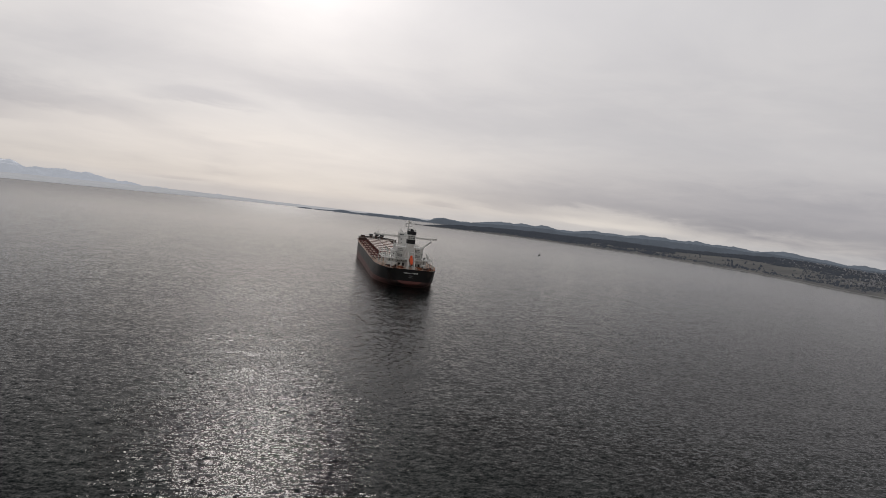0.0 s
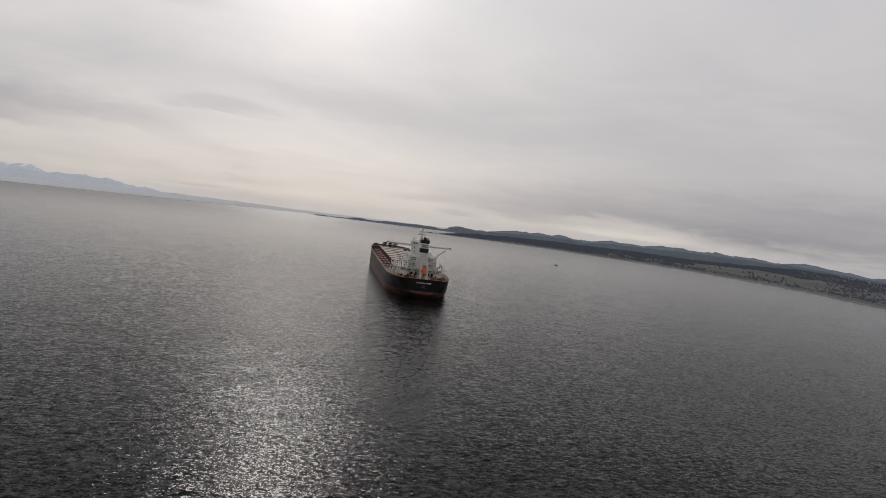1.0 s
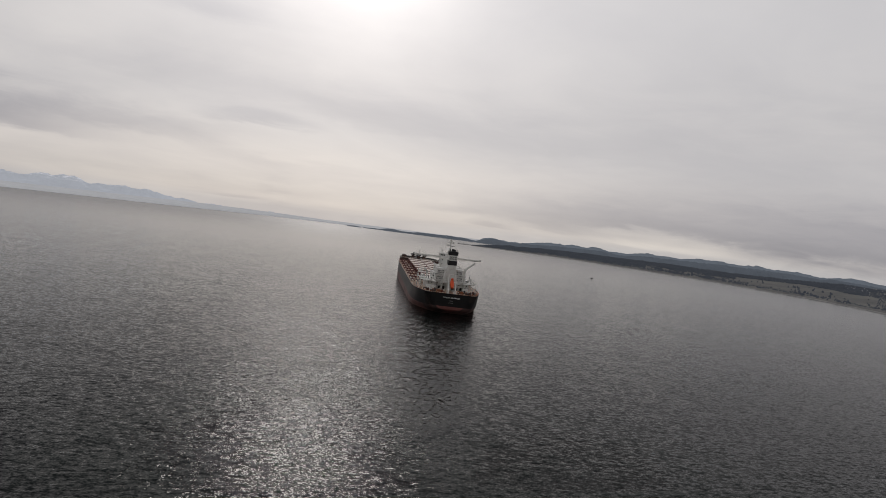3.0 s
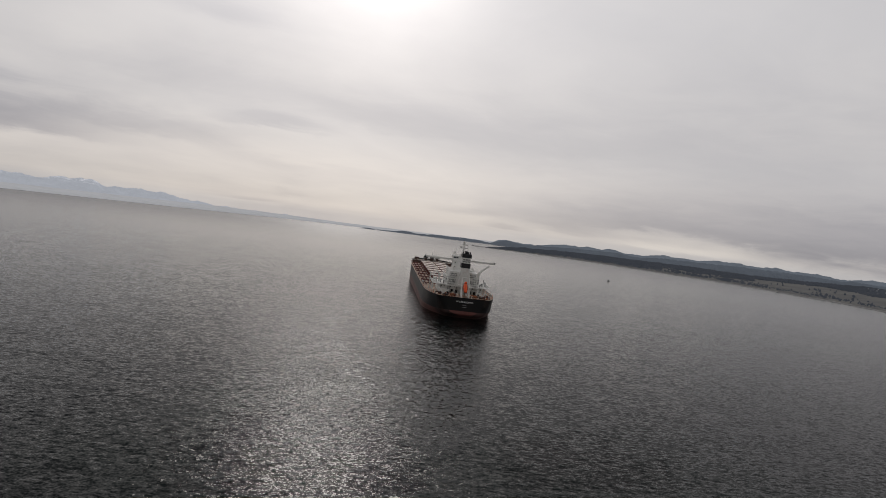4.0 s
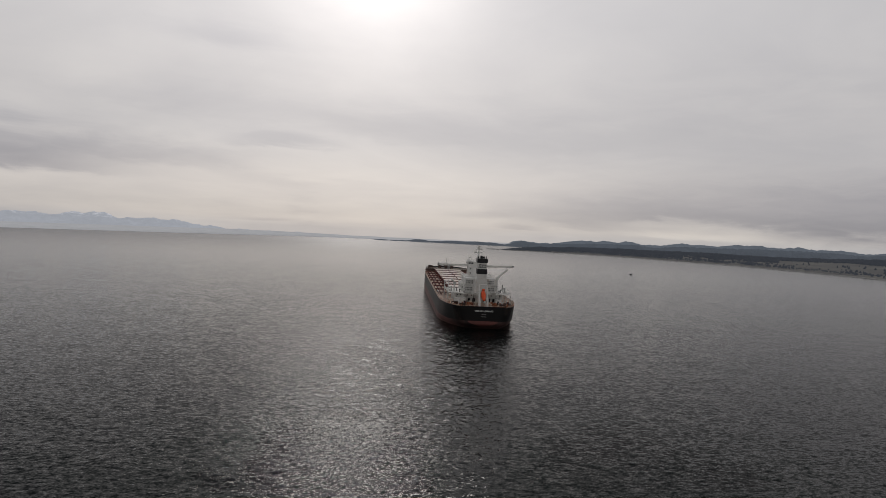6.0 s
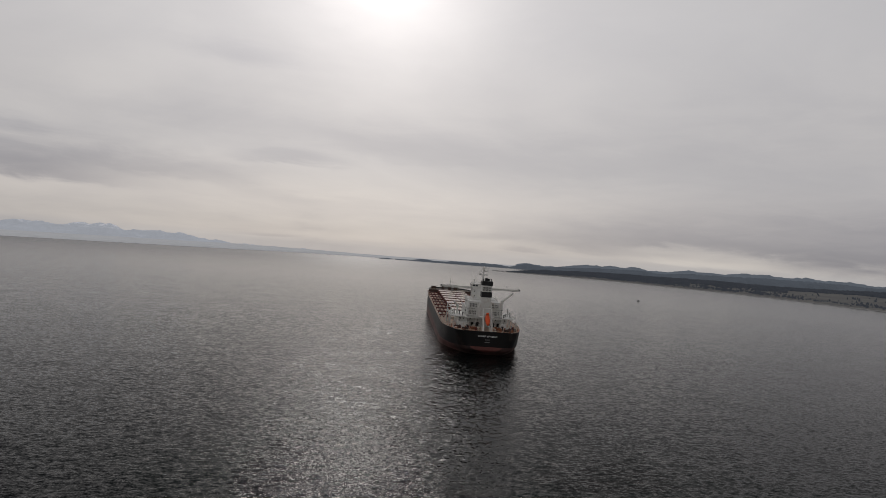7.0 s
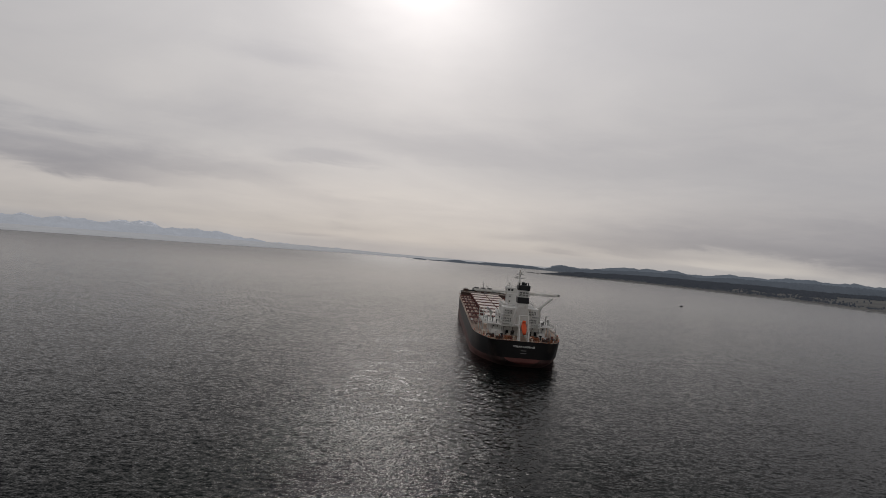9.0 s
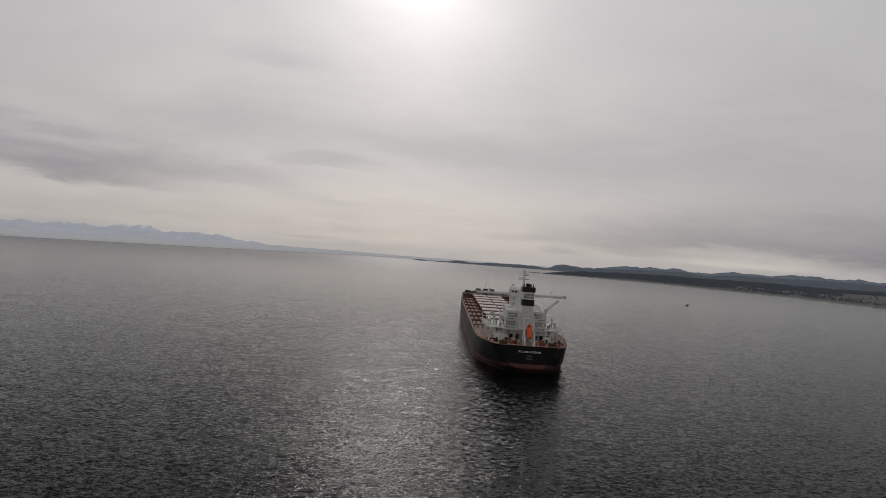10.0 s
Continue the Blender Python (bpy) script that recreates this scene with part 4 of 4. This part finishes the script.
# -- free-fall launching frame, and the boat in it --
bm = B()
for x in (-1.75, 2.35):
    bar(bm, (x, 1.4, DECK), (x, 3.4, DECK + 4.0), 0.2)
    bar(bm, (x, 3.0, DECK), (x, 9.5, DECK + 11.4), 0.22)
    bar(bm, (x, 9.5, DECK), (x, 9.5, DECK + 11.4), 0.22)
    bar(bm, (x, 1.4, DECK + 2.4), (x, 10.5, DECK + 9.2), 0.2)
    bar(bm, (x, 5.5, DECK), (x, 5.5, DECK + 5.5), 0.18)
bar(bm, (-1.75, 9.5, DECK + 11.4), (2.35, 9.5, DECK + 11.4), 0.25)
bar(bm, (-1.75, 9.5, DECK + 8.6), (2.35, 9.5, DECK + 8.6), 0.16)
bar(bm, (-1.75, 5.5, DECK + 4.6), (2.35, 5.5, DECK + 4.6), 0.16)
part("launching_frame", bm, WHITE, ship, "white steel lifeboat ramp")
part("ramp_platform", box(B(), -3.4, 4.0, 9.6, 14.2, DECK + 6.6, DECK + 6.8), WHITE, ship)
railing([(-3.4, 9.7, DECK + 6.8), (-3.4, 14.2, DECK + 6.8)], ship, WHITE, thick=0.045)
railing([(4.0, 9.7, DECK + 6.8), (4.0, 14.2, DECK + 6.8)], ship, WHITE, thick=0.045)


def lifeboat():
    root = new("lifeboat")
    tagged(root, "bright orange free-fall lifeboat on the stern ramp of the ship", "lifeboat")
    bm = B()
    rings = []
    for u in np.linspace(0, 1, 13):
        w = 1.22 * max(0.02, math.sin(math.pi * min(1, u * 0.86 + 0.10)) ** 0.55)
        y = -4.0 + 8.0 * u
        ring = [bm.verts.new((w * math.cos(a), y, 0.15 + (1.35 if math.sin(a) > 0 else 1.05) * w / 1.22 * math.sin(a))) for a in np.linspace(0, 6.2832, 15)[:-1]]
        rings.append(ring)
    for a, b in zip(rings, rings[1:]):
        for i in range(14):
            bm.faces.new((a[i], a[(i + 1) % 14], b[(i + 1) % 14], b[i]))
    bm.faces.new(rings[0])
    bm.faces.new(rings[-1][::-1])
    part("body", bm, ORANGE, root, "", True)
    part("wheelhouse", box(B(), -0.75, 0.75, 1.6, 3.0, 1.2, 2.0, 0.15, 0.1), ORANGE, root)
    bm = B()
    for x in (-0.45, 0.45):
        box(bm, x - 0.2, x + 0.2, 1.58, 1.66, 1.55, 1.85)
    part("window", bm, GLASS, root)
    bm = B()
    for s in (-1, 1):
        rod(bm, (s * 1.24, -2.2, 0.1), (s * 1.24, 2.4, 0.1), 0.07, 6)
    part("fender", bm, DARK, root)
    root.matrix_world = ship.matrix_world @ pose(0.3, 6.2, DECK + 6.2, 40, 0, 0)
    return root


lifeboat()

# -- cranes, kingposts, vents and stores round the house --
for x, y in ((-18.2, 40), (-16.0, 41)):
    bm = rod(B(), (x, y, DECK), (x, y, DECK + 10.4), 0.24, 8, 0.18)
    box(bm, x - 0.35, x + 0.35, y - 0.35, y + 0.35, DECK + 10.3, DECK + 10.7, 0.05)
    part("kingpost", bm, WHITE, ship)
bar(bm := B(), (-18.2, 40, DECK + 8.4), (-16.0, 41, DECK + 8.4), 0.2)
bar(bm, (-18.2, 40, DECK + 10.0), (-14.2, 35.5, DECK + 9.2), 0.18)
part("derrick_boom", bm, WHITE, ship)


def provision_crane(x, y, z, tall, tip, label):
    bm = rod(B(), (x, y, z), (x, y, z + tall), 0.55, 10, 0.45)
    post = part("crane", bm, WHITE, ship, label)
    part("crane_cab", box(B(), x - 0.8, x + 0.8, y - 0.8, y + 0.8, z + tall - 0.2, z + tall + 1.3, 0.1), WHITE, post)
    bm = bar(B(), (x, y, z + tall + 0.9), tip, 0.65)
    bar(bm, (x, y, z + tall + 1.5), (tip[0], tip[1], tip[2]), 0.07)
    part("jib", bm, WHITE, post)
    part("hook", rod(B(), tip, (tip[0], tip[1], tip[2] - 1.8), 0.08, 5), DARK, post)


provision_crane(12.2, 38, D2 + 0.3, 7.0, (18.2, 40.0, 27.6), "white provision crane with raised jib")
provision_crane(-13.0, 33.5, D2 + 0.3, 3.6, (-15.5, 26.5, D2 + 7.2), "small white provision crane")
for x, y, h, r in ((14.8, 34, 3.6, 0.28), (15.6, 31, 2.2, 0.4), (13.0, 29.5, 1.2, 0.3), (-12.2, 29, 1.6, 0.28), (-14.8, 30, 2.2, 0.22), (11.4, 24, 1.2, 0.3), (-10.8, 24, 1.2, 0.3)):
    bm = rod(B(), (x, y, D2 + 0.3), (x, y, D2 + 0.3 + h), r, 8)
    rod(bm, (x, y, D2 + 0.3 + h), (x, y, D2 + 0.9 + h), r * 1.7, 8, r * 1.4)
    part("ventilator", bm, STEEL if h > 2 else LOUVRE, ship)
# rescue boat on its cradle
bm = B()
rings = [[bm.verts.new((-14.9 + w * math.cos(a), y, D2 + 1.6 + 0.75 * math.sin(a))) for a in np.linspace(0, 6.2832, 9)[:-1]] for y, w in ((36, 0.2), (36.8, 0.9), (39, 1.1), (41, 0.9), (41.6, 0.3))]
for a, b in zip(rings, rings[1:]):
    for i in range(8):
        bm.faces.new((a[i], a[(i + 1) % 8], b[(i + 1) % 8], b[i]))
part("rescue_boat", bm, WHITE, ship, "small white boat under the crane", True)

# -- poop deck gear --
part("deck_store", box(B(), -13.6, -7.6, 18.2, 22.4, DECK, DECK + 2.9, 0.1), WHITE, ship, "white deck store")
part("deck_store", box(B(), 8.8, 12.4, 19.5, 23, DECK, DECK + 2.5, 0.1), WHITE, ship, "white deck store")
part("deck_store", box(B(), -17.4, -15.2, 18.0, 22.5, DECK, DECK + 2.2, 0.1), PALE, ship)
for x, y in ((-10.8, 7.5), (-6.2, 11), (6.6, 10.5), (10.8, 7.0), (-14.6, 13.5), (14.6, 13.0)):
    winch("mooring_winch", x, y, DECK, ship, 1.0, BROWN if abs(x) > 9 else RUST)
for x, y in ((-12.0, 3.6), (-7.4, 2.2), (-4.4, 2.2), (5.4, 2.2), (8.4, 2.2), (12.0, 3.6), (-14.8, 9), (14.8, 9), (-17.4, 17), (17.4, 17)):
    bm = box(B(), x - 0.9, x + 0.9, y - 0.35, y + 0.35, DECK, DECK + 0.15)
    for dx in (-0.5, 0.5):
        rod(bm, (x + dx, y, DECK + 0.1), (x + dx, y, DECK + 0.95), 0.24, 8)
        rod(bm, (x + dx, y, DECK + 0.95), (x + dx, y, DECK + 1.05), 0.3, 8)
    part("bollard", bm, RUST, ship, "rust-brown twin bollard")
for x in (-9.2, -5.8, 5.8, 9.2):
    bm = box(B(), x - 0.8, x + 0.8, 0.2, 0.9, DECK + 0.2, DECK + 0.9, 0.1)
    part("fairlead", bm, RUST, ship)
for x, y, s in ((-3.6, 9, 1.0), (4.6, 6.2, 0.9), (-8.8, 15.0, 1.1), (9.6, 14.6, 1.2), (3.8, 13, 0.9), (-12.6, 17.0, 0.8)):
    bm = rod(B(), (x, y, DECK), (x, y, DECK + 1.3 * s), 0.3 * s, 8)
    rod(bm, (x, y, DECK + 1.3 * s), (x, y, DECK + 1.75 * s), 0.6 * s, 8, 0.5 * s)
    part("ventilator", bm, DARK if x < -5 or y > 13.5 else PALE, ship)
for x, y in ((-15.6, 16.5), (15.6, 16.0), (-4.8, 16.5), (5.6, 16.6)):
    rng = random.Random(int(x * 10))
    bm = B()
    for k in range(5):
        a = 0.2 * k
        rod(bm, (x - 0.9 + a * 0.5, y, DECK + 0.02 + 0.16 * k), (x + 0.9 - a * 0.5, y + rng.uniform(-0.1, 0.1), DECK + 0.02 + 0.16 * k), 0.55 - 0.06 * k, 8)
    part("rope_coil", bm, CREAM, ship)
# life-raft canisters, lamp posts, lockers and pipes about the decks
for side in (-1, 1):
    for y in (29.5, 32.0, 42.5):
        bm = rod(B(), (side * 15.9, y - 0.7, D2 + 0.95), (side * 15.9, y + 0.7, D2 + 0.95), 0.34, 10)
        box(bm, side * 15.9 - 0.3, side * 15.9 + 0.3, y - 0.5, y + 0.5, D2 + 0.3, D2 + 0.7)
        part("life_raft", bm, WHITE, ship)
    for x, y in ((12.6, 5.2), (16.2, 12.4)):
        bm = rod(B(), (side * x, y, DECK), (side * x, y, DECK + 3.6), 0.09, 6)
        box(bm, side * x - 0.3, side * x + 0.3, y - 0.2, y + 0.2, DECK + 3.5, DECK + 3.8)
        part("deck_lamp", bm, STEEL, ship)
    for y in (52, 54.5):
        part("deck_locker", box(B(), *sorted((side * 12.5, side * 14.6)), y, y + 1.6, DECK, DECK + 1.4, 0.06), PALE, ship)
for x, y, w, l, h, m in ((-5.2, 19.6, 1.5, 1.2, 1.5, PALE), (3.2, 19.8, 1.2, 1.0, 1.3, WHITE), (6.4, 18.6, 1.8, 1.0, 1.1, RUST), (-3.0, 14.0, 1.0, 1.4, 1.0, BROWN), (5.6, 13.6, 1.3, 1.0, 0.9, BROWN), (12.6, 17.4, 1.6, 1.2, 1.4, WHITE), (-15.2, 10.8, 1.0, 1.6, 1.1, PALE), (14.0, 10.2, 1.1, 1.1, 1.3, RUST)):
    bm = box(B(), x - w / 2, x + w / 2, y - l / 2, y + l / 2, DECK + 0.1, DECK + h, 0.06)
    box(bm, x - w / 2 + 0.1, x + w / 2 - 0.1, y - l / 2 + 0.1, y + l / 2 - 0.1, DECK, DECK + 0.1)
    part("deck_locker", bm, m, ship)
for x in (-7.2, -2.8, 5.2, 11.6, -12.4):
    bm = rod(B(), (x, 23.4, DECK), (x, 23.4, DECK + 4.9), 0.12, 6)
    rod(bm, (x, 23.4, DECK + 2.0), (x + 1.6, 23.4, DECK + 2.0), 0.1, 6)
    part("pipe", bm, LOUVRE, ship)
# stern gear: chocks with pale tops along the transom, orange buoys on the rails, red hose boxes
for side in (-1, 1):
    for y in (5, 11, 18, 30, 44):
        x = side * (half_beam(y, DECK) - 0.25)
        bm = B()
        bmesh.ops.create_cone(bm, cap_ends=True, segments=12, radius1=0.42, radius2=0.42, depth=0.16, matrix=Matrix.Translation((x, y, DECK + 0.9)) @ Matrix.Rotation(radians(90), 4, "Y"))
        part("lifebuoy", bm, ORANGE, ship, "orange lifebuoy hung on the rail")
    for x, y in ((5.0, 8.2), (8.4, 16.4), (12.8, 14.2), (16.4, 22.5)):
        part("hose_box", box(B(), side * x - 0.55, side * x + 0.55, y - 0.35, y + 0.35, DECK, DECK + 1.25, 0.06), REDDECK, ship)
    for x, y in ((7.4, 5.2), (10.2, 10.6)):
        bm = rod(B(), (side * x, y, DECK), (side * x, y, DECK + 1.5), 0.32, 10, 0.26)
        rod(bm, (side * x, y, DECK + 1.5), (side * x, y, DECK + 1.75), 0.5, 10, 0.45)
        part("capstan", bm, RUST, ship, "rust-brown capstan head")
# accommodation ladder stowed along the port rail
bm = box(B(), -20.6, -19.7, 62, 75, DECK + 1.0, DECK + 1.25)
for k in range(14):
    box(bm, -20.6, -19.7, 62.2 + k * 0.95, 62.5 + k * 0.95, DECK + 1.25, DECK + 1.4)
box(bm, -20.4, -20.0, 63, 63.3, DECK, DECK + 1.0)
box(bm, -20.4, -20.0, 73.5, 73.8, DECK, DECK + 1.0)
part("accommodation_ladder", bm, STEEL, ship, "grey gangway ladder stowed on deck")
# ensign staff with a furled flag at the starboard quarter
bm = rod(B(), (14.0, 4.5, DECK), (14.6, 3.6, DECK + 9.0), 0.09, 6, 0.05)
staff = part("ensign_staff", bm, WHITE, ship)
bm = B()
rows = [[bm.verts.new((14.3 + 0.05 * k + 0.16 * math.sin(j * 1.3 + k), 4.05 - 0.45 * j + 0.1 * math.sin(k), DECK + 8.3 - k * 0.62 - 0.3 * j)) for j in range(4)] for k in range(5)]
grid_faces(bm, rows)
bmesh.ops.solidify(bm, geom=list(bm.faces), thickness=0.03)
part("flag", bm, surface("dark_flag_cloth", (0.06, 0.035, 0.05), 0.9), staff, "dark hanging flag", True)


# ---- woods and houses on the coast ----
def woods(name, count, seed, pick, size, label):
    """Many small ragged conifer clumps in one mesh."""
    rng = random.Random(seed)
    verts, faces = [], []
    made = 0
    while made < count:
        b, f = rng.uniform(9.15, 62), rng.random()
        if rng.random() > pick(b, f):
            continue
        made += 1
        z, d = land_height(b, f)
        p = place(b, d, z - 0.5)
        h = rng.uniform(*size) * (0.8 + 0.35 * noise.noise((b * 1.5, f * 6, 2))) * min(1.0, 0.15 + (b - 9.0) / 4) * (1 - 0.45 * min(1, max(0, (b - 38) / 3)))
        r = h * rng.uniform(0.35, 0.7)
        i0 = len(verts)
        turn = rng.uniform(0, 6.28)
        for zz, rr in ((0.08, 0.75), (0.45, 1.0 * rng.uniform(0.55, 0.9))):
            for k in range(5):
                a = turn + k * 1.2566 + zz
                q = rr * r * rng.uniform(0.65, 1.25)
                verts.append((p.x + q * math.cos(a), p.y + q * math.sin(a), p.z + h * zz * rng.uniform(0.8, 1.2)))
        verts.append((p.x + rng.uniform(-0.15, 0.15) * r, p.y, p.z + h))
        for k in range(5):
            k2 = (k + 1) % 5
            faces.append((i0 + k, i0 + k2, i0 + 5 + k2, i0 + 5 + k))
            faces.append((i0 + 5 + k, i0 + 5 + k2, i0 + 10))
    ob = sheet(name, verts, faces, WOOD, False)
    tagged(ob, label, "woods", kind="stuff")


def wood_density(b, f):
    n = noise.noise((b * 0.9, f * 7, 5))
    if f < 0.015:
        return 0
    if b < 24:
        return 1.0 if f > 0.24 + 0.14 * n else (0.28 + 0.4 * n if f > 0.1 else 0.1)
    if b < 31:
        return 0.9 if f > 0.42 + 0.25 * n else 0.10 + 0.25 * n
    if b < 41:
        if f < 0.62 - 0.18 * max(0, min(1, (b - 36) / 3)):
            return 0.06 if n > 0.3 else 0.004
        return 0.9
    return 1.0 if f > 0.42 + 0.1 * n else 0.3 + 0.5 * n


woods("far_woods", 29000, 3, wood_density, (4.5, 10), "dark evergreen woods covering the far coast")
woods("shore_scrub", 1400, 8, lambda b, f: (0.6 if 0.008 < f < 0.09 else 0.0) * (0.5 + noise.noise((b * 1.3, 0, 9))), (2.5, 6), "dark scrub along the edge of the beach")


def ridge_woods():
    """Ragged tree tops along the crest of the far ridge."""
    rng = random.Random(12)
    verts, faces = [], []
    for _ in range(5200):
        b = rng.uniform(1.5, 50)
        f = rng.uniform(0.15, 1.02)
        d = 3480 + 140 * f
        top = height(spread_at(CREST, b) - 0.03 - 0.2 * max(0, min(1, (b - 11) / 6)), 3620)
        z = top * math.sin(min(1, f) * math.pi / 2) - 2
        p = place(b, d, z)
        k0 = min(1.0, 0.25 + max(0, b - 7) / 12)
        h, r = rng.uniform(3, 8) * k0, rng.uniform(5, 11)
        i0 = len(verts)
        for k in range(5):
            a = k * 1.2566 + rng.uniform(-0.3, 0.3)
            verts.append((p.x + r * math.cos(a), p.y + r * math.sin(a), p.z))
        for k in range(5):
            a = k * 1.2566 + rng.uniform(-0.3, 0.3)
            verts.append((p.x + r * 0.6 * math.cos(a), p.y + r * 0.6 * math.sin(a), p.z + h * rng.uniform(0.5, 0.8)))
        verts.append((p.x, p.y, p.z + h))
        for k in range(5):
            k2 = (k + 1) % 5
            faces.append((i0 + k, i0 + k2, i0 + 5 + k2, i0 + 5 + k))
            faces.append((i0 + 5 + k, i0 + 5 + k2, i0 + 10))
    ob = sheet("ridge_woods", verts, faces, RIDGE, False)
    tagged(ob, "hazy evergreen tree cover on the far ridge", "woods", kind="stuff")


ridge_woods()

HOUSE_WALL = surface("house_wall_paint", (0.26, 0.26, 0.26), 0.8, 0, 0.25, 0.1, spec=0.0, per_object=1.4)
HOUSE_ROOF = surface("house_roof", (0.17, 0.165, 0.17), 0.8, 0, 0.3, 0.1, spec=0.0, per_object=1.6)


def house_model(name, w, l, h, roof):
    root = new(name)
    tagged(root, "small pale detached house with a grey gable roof", "house", "houses on the coast")
    part("wall", box(B(), -w / 2, w / 2, -l / 2, l / 2, -2.0, h), HOUSE_WALL, root)
    bm = B()
    o = 0.5
    lo = [bm.verts.new(p) for p in ((-w / 2 - o, -l / 2 - o, h), (w / 2 + o, -l / 2 - o, h), (w / 2 + o, l / 2 + o, h), (-w / 2 - o, l / 2 + o, h))]
    hi = [bm.verts.new(p) for p in ((-w / 2 - o, 0, h + roof), (w / 2 + o, 0, h + roof))]
    for q in ((lo[0], lo[1], hi[1], hi[0]), (lo[2], lo[3], hi[0], hi[1]), (lo[1], lo[2], hi[1]), (lo[3], lo[0], hi[0]), (lo[3], lo[2], lo[1], lo[0])):
        bm.faces.new(q)
    part("roof", bm, HOUSE_ROOF, root)
    for k in (-1, 0, 1):
        part("window", box(B(), k * w * 0.3 - 0.5, k * w * 0.3 + 0.5, -l / 2 - 0.06, -l / 2 + 0.05, h * 0.4, h * 0.8), GLASS, root)
    return root


def town():
    rng = random.Random(21)
    kinds = [house_model("house", 7.5, 6.5, 3.2, 1.7), house_model("house", 9.5, 7, 4.6, 1.8), house_model("house", 6.5, 6, 2.8, 1.6)]
    spots = []
    tries = 0
    while len(spots) < 280 and tries < 40000:
        tries += 1
        b, f = rng.uniform(28, 51), rng.uniform(0.02, 0.95)
        dense = 0.0
        if b > 42.3:
            dense = 1.0
        elif b > 36 and f > 0.7:
            dense = 0.3
        elif 26 < b < 36 and 0.42 < f < 0.6:
            dense = 0.5
        if rng.random() > dense:
            continue
        z, d = land_height(b, f)
        p = place(b, d, z)
        if any((p - q).length < 9 for q in spots):
            continue
        spots.append(p)
        turn = -b + rng.choice((0, 90)) + rng.uniform(-14, 14)
        m = pose(p.x, p.y, p.z, 0, 0, turn) @ Matrix.Scale(rng.uniform(0.4, 0.62), 4)
        k = rng.randrange(3)
        if kinds[k].get("used"):
            copy_thing(kinds[k], m)
        else:
            kinds[k].matrix_world = m
            kinds[k]["used"] = 1
    for k in kinds:
        if "used" in k:
            del k["used"]


town()


def far_houses():
    """Hundreds of tiny houses up the wooded slope behind the town, with pitched roofs."""
    rng = random.Random(33)
    for name, mat, label in (("far_houses", HOUSE_WALL, "pale specks of far houses among trees on the slope"),):
        verts, faces = [], []
        for _ in range(1100):
            b = rng.uniform(38.5, 60)
            f = rng.uniform(0.1, 1.0)
            if b < 43.5 and f < 0.6 or noise.noise((b * 0.8, f * 5, 4)) < -0.15:
                continue
            z, d = land_height(b, f)
            p = place(b, d, z)
            w, l, h = rng.uniform(0.9, 2.0), rng.uniform(0.9, 1.5), rng.uniform(2.2, 4.6)
            a = radians(-b + rng.uniform(-30, 30))
            i0 = len(verts)
            for zz in (-2, h):
                for sx, sy in ((-1, -1), (1, -1), (1, 1), (-1, 1)):
                    verts.append((p.x + sx * w * math.cos(a) - sy * l * math.sin(a), p.y + sx * w * math.sin(a) + sy * l * math.cos(a), p.z + zz))
            for sx in (-1, 1):
                verts.append((p.x + sx * w * math.cos(a), p.y + sx * w * math.sin(a), p.z + h + l * 0.7))
            for q in ((0, 1, 5, 4), (1, 2, 6, 5), (2, 3, 7, 6), (3, 0, 4, 7), (4, 5, 9, 8), (6, 7, 8, 9), (5, 6, 9), (7, 4, 8)):
                faces.append(tuple(i0 + k for k in q))
        ob = sheet(name, verts, faces, FAR_WALL, False)
        tagged(ob, label, "houses", kind="stuff")


FAR_WALL = surface("far_house_paint", (0.27, 0.27, 0.28), 0.8, 0, 0.2, 0.1, spec=0.0, per_island=1.2)
far_houses()


def motor_boat():
    root = new("motor_boat")
    tagged(root, "small dark motor boat with a cabin on the open water", "boat")
    bm = B()
    rows = []
    for y, w in ((-3.2, 1.1), (-1, 1.25), (1.5, 1.1), (3, 0.55), (3.7, 0.03)):
        rows.append([bm.verts.new(p) for p in ((-w * 0.6, y, -0.3), (-w, y, 0.9), (w, y, 0.9), (w * 0.6, y, -0.3))])
    for a, b in zip(rows, rows[1:]):
        for i in range(4):
            bm.faces.new((a[i], a[(i + 1) % 4], b[(i + 1) % 4], b[i]))
    bm.faces.new(rows[0])
    part("hull", bm, DARK, root)
    part("cabin", box(B(), -0.8, 0.8, -1.2, 1.0, 0.85, 2.2, 0.15, 0.12), LOUVRE, root)
    part("window", box(B(), -0.72, 0.72, -1.14, 0.94, 1.45, 1.9), GLASS, root)
    p = place(20.1, 1061)
    root.matrix_world = pose(p.x, p.y, 0.05, 0, 0, -75)
    root.scale = (0.75, 0.75, 0.75)


motor_boat()
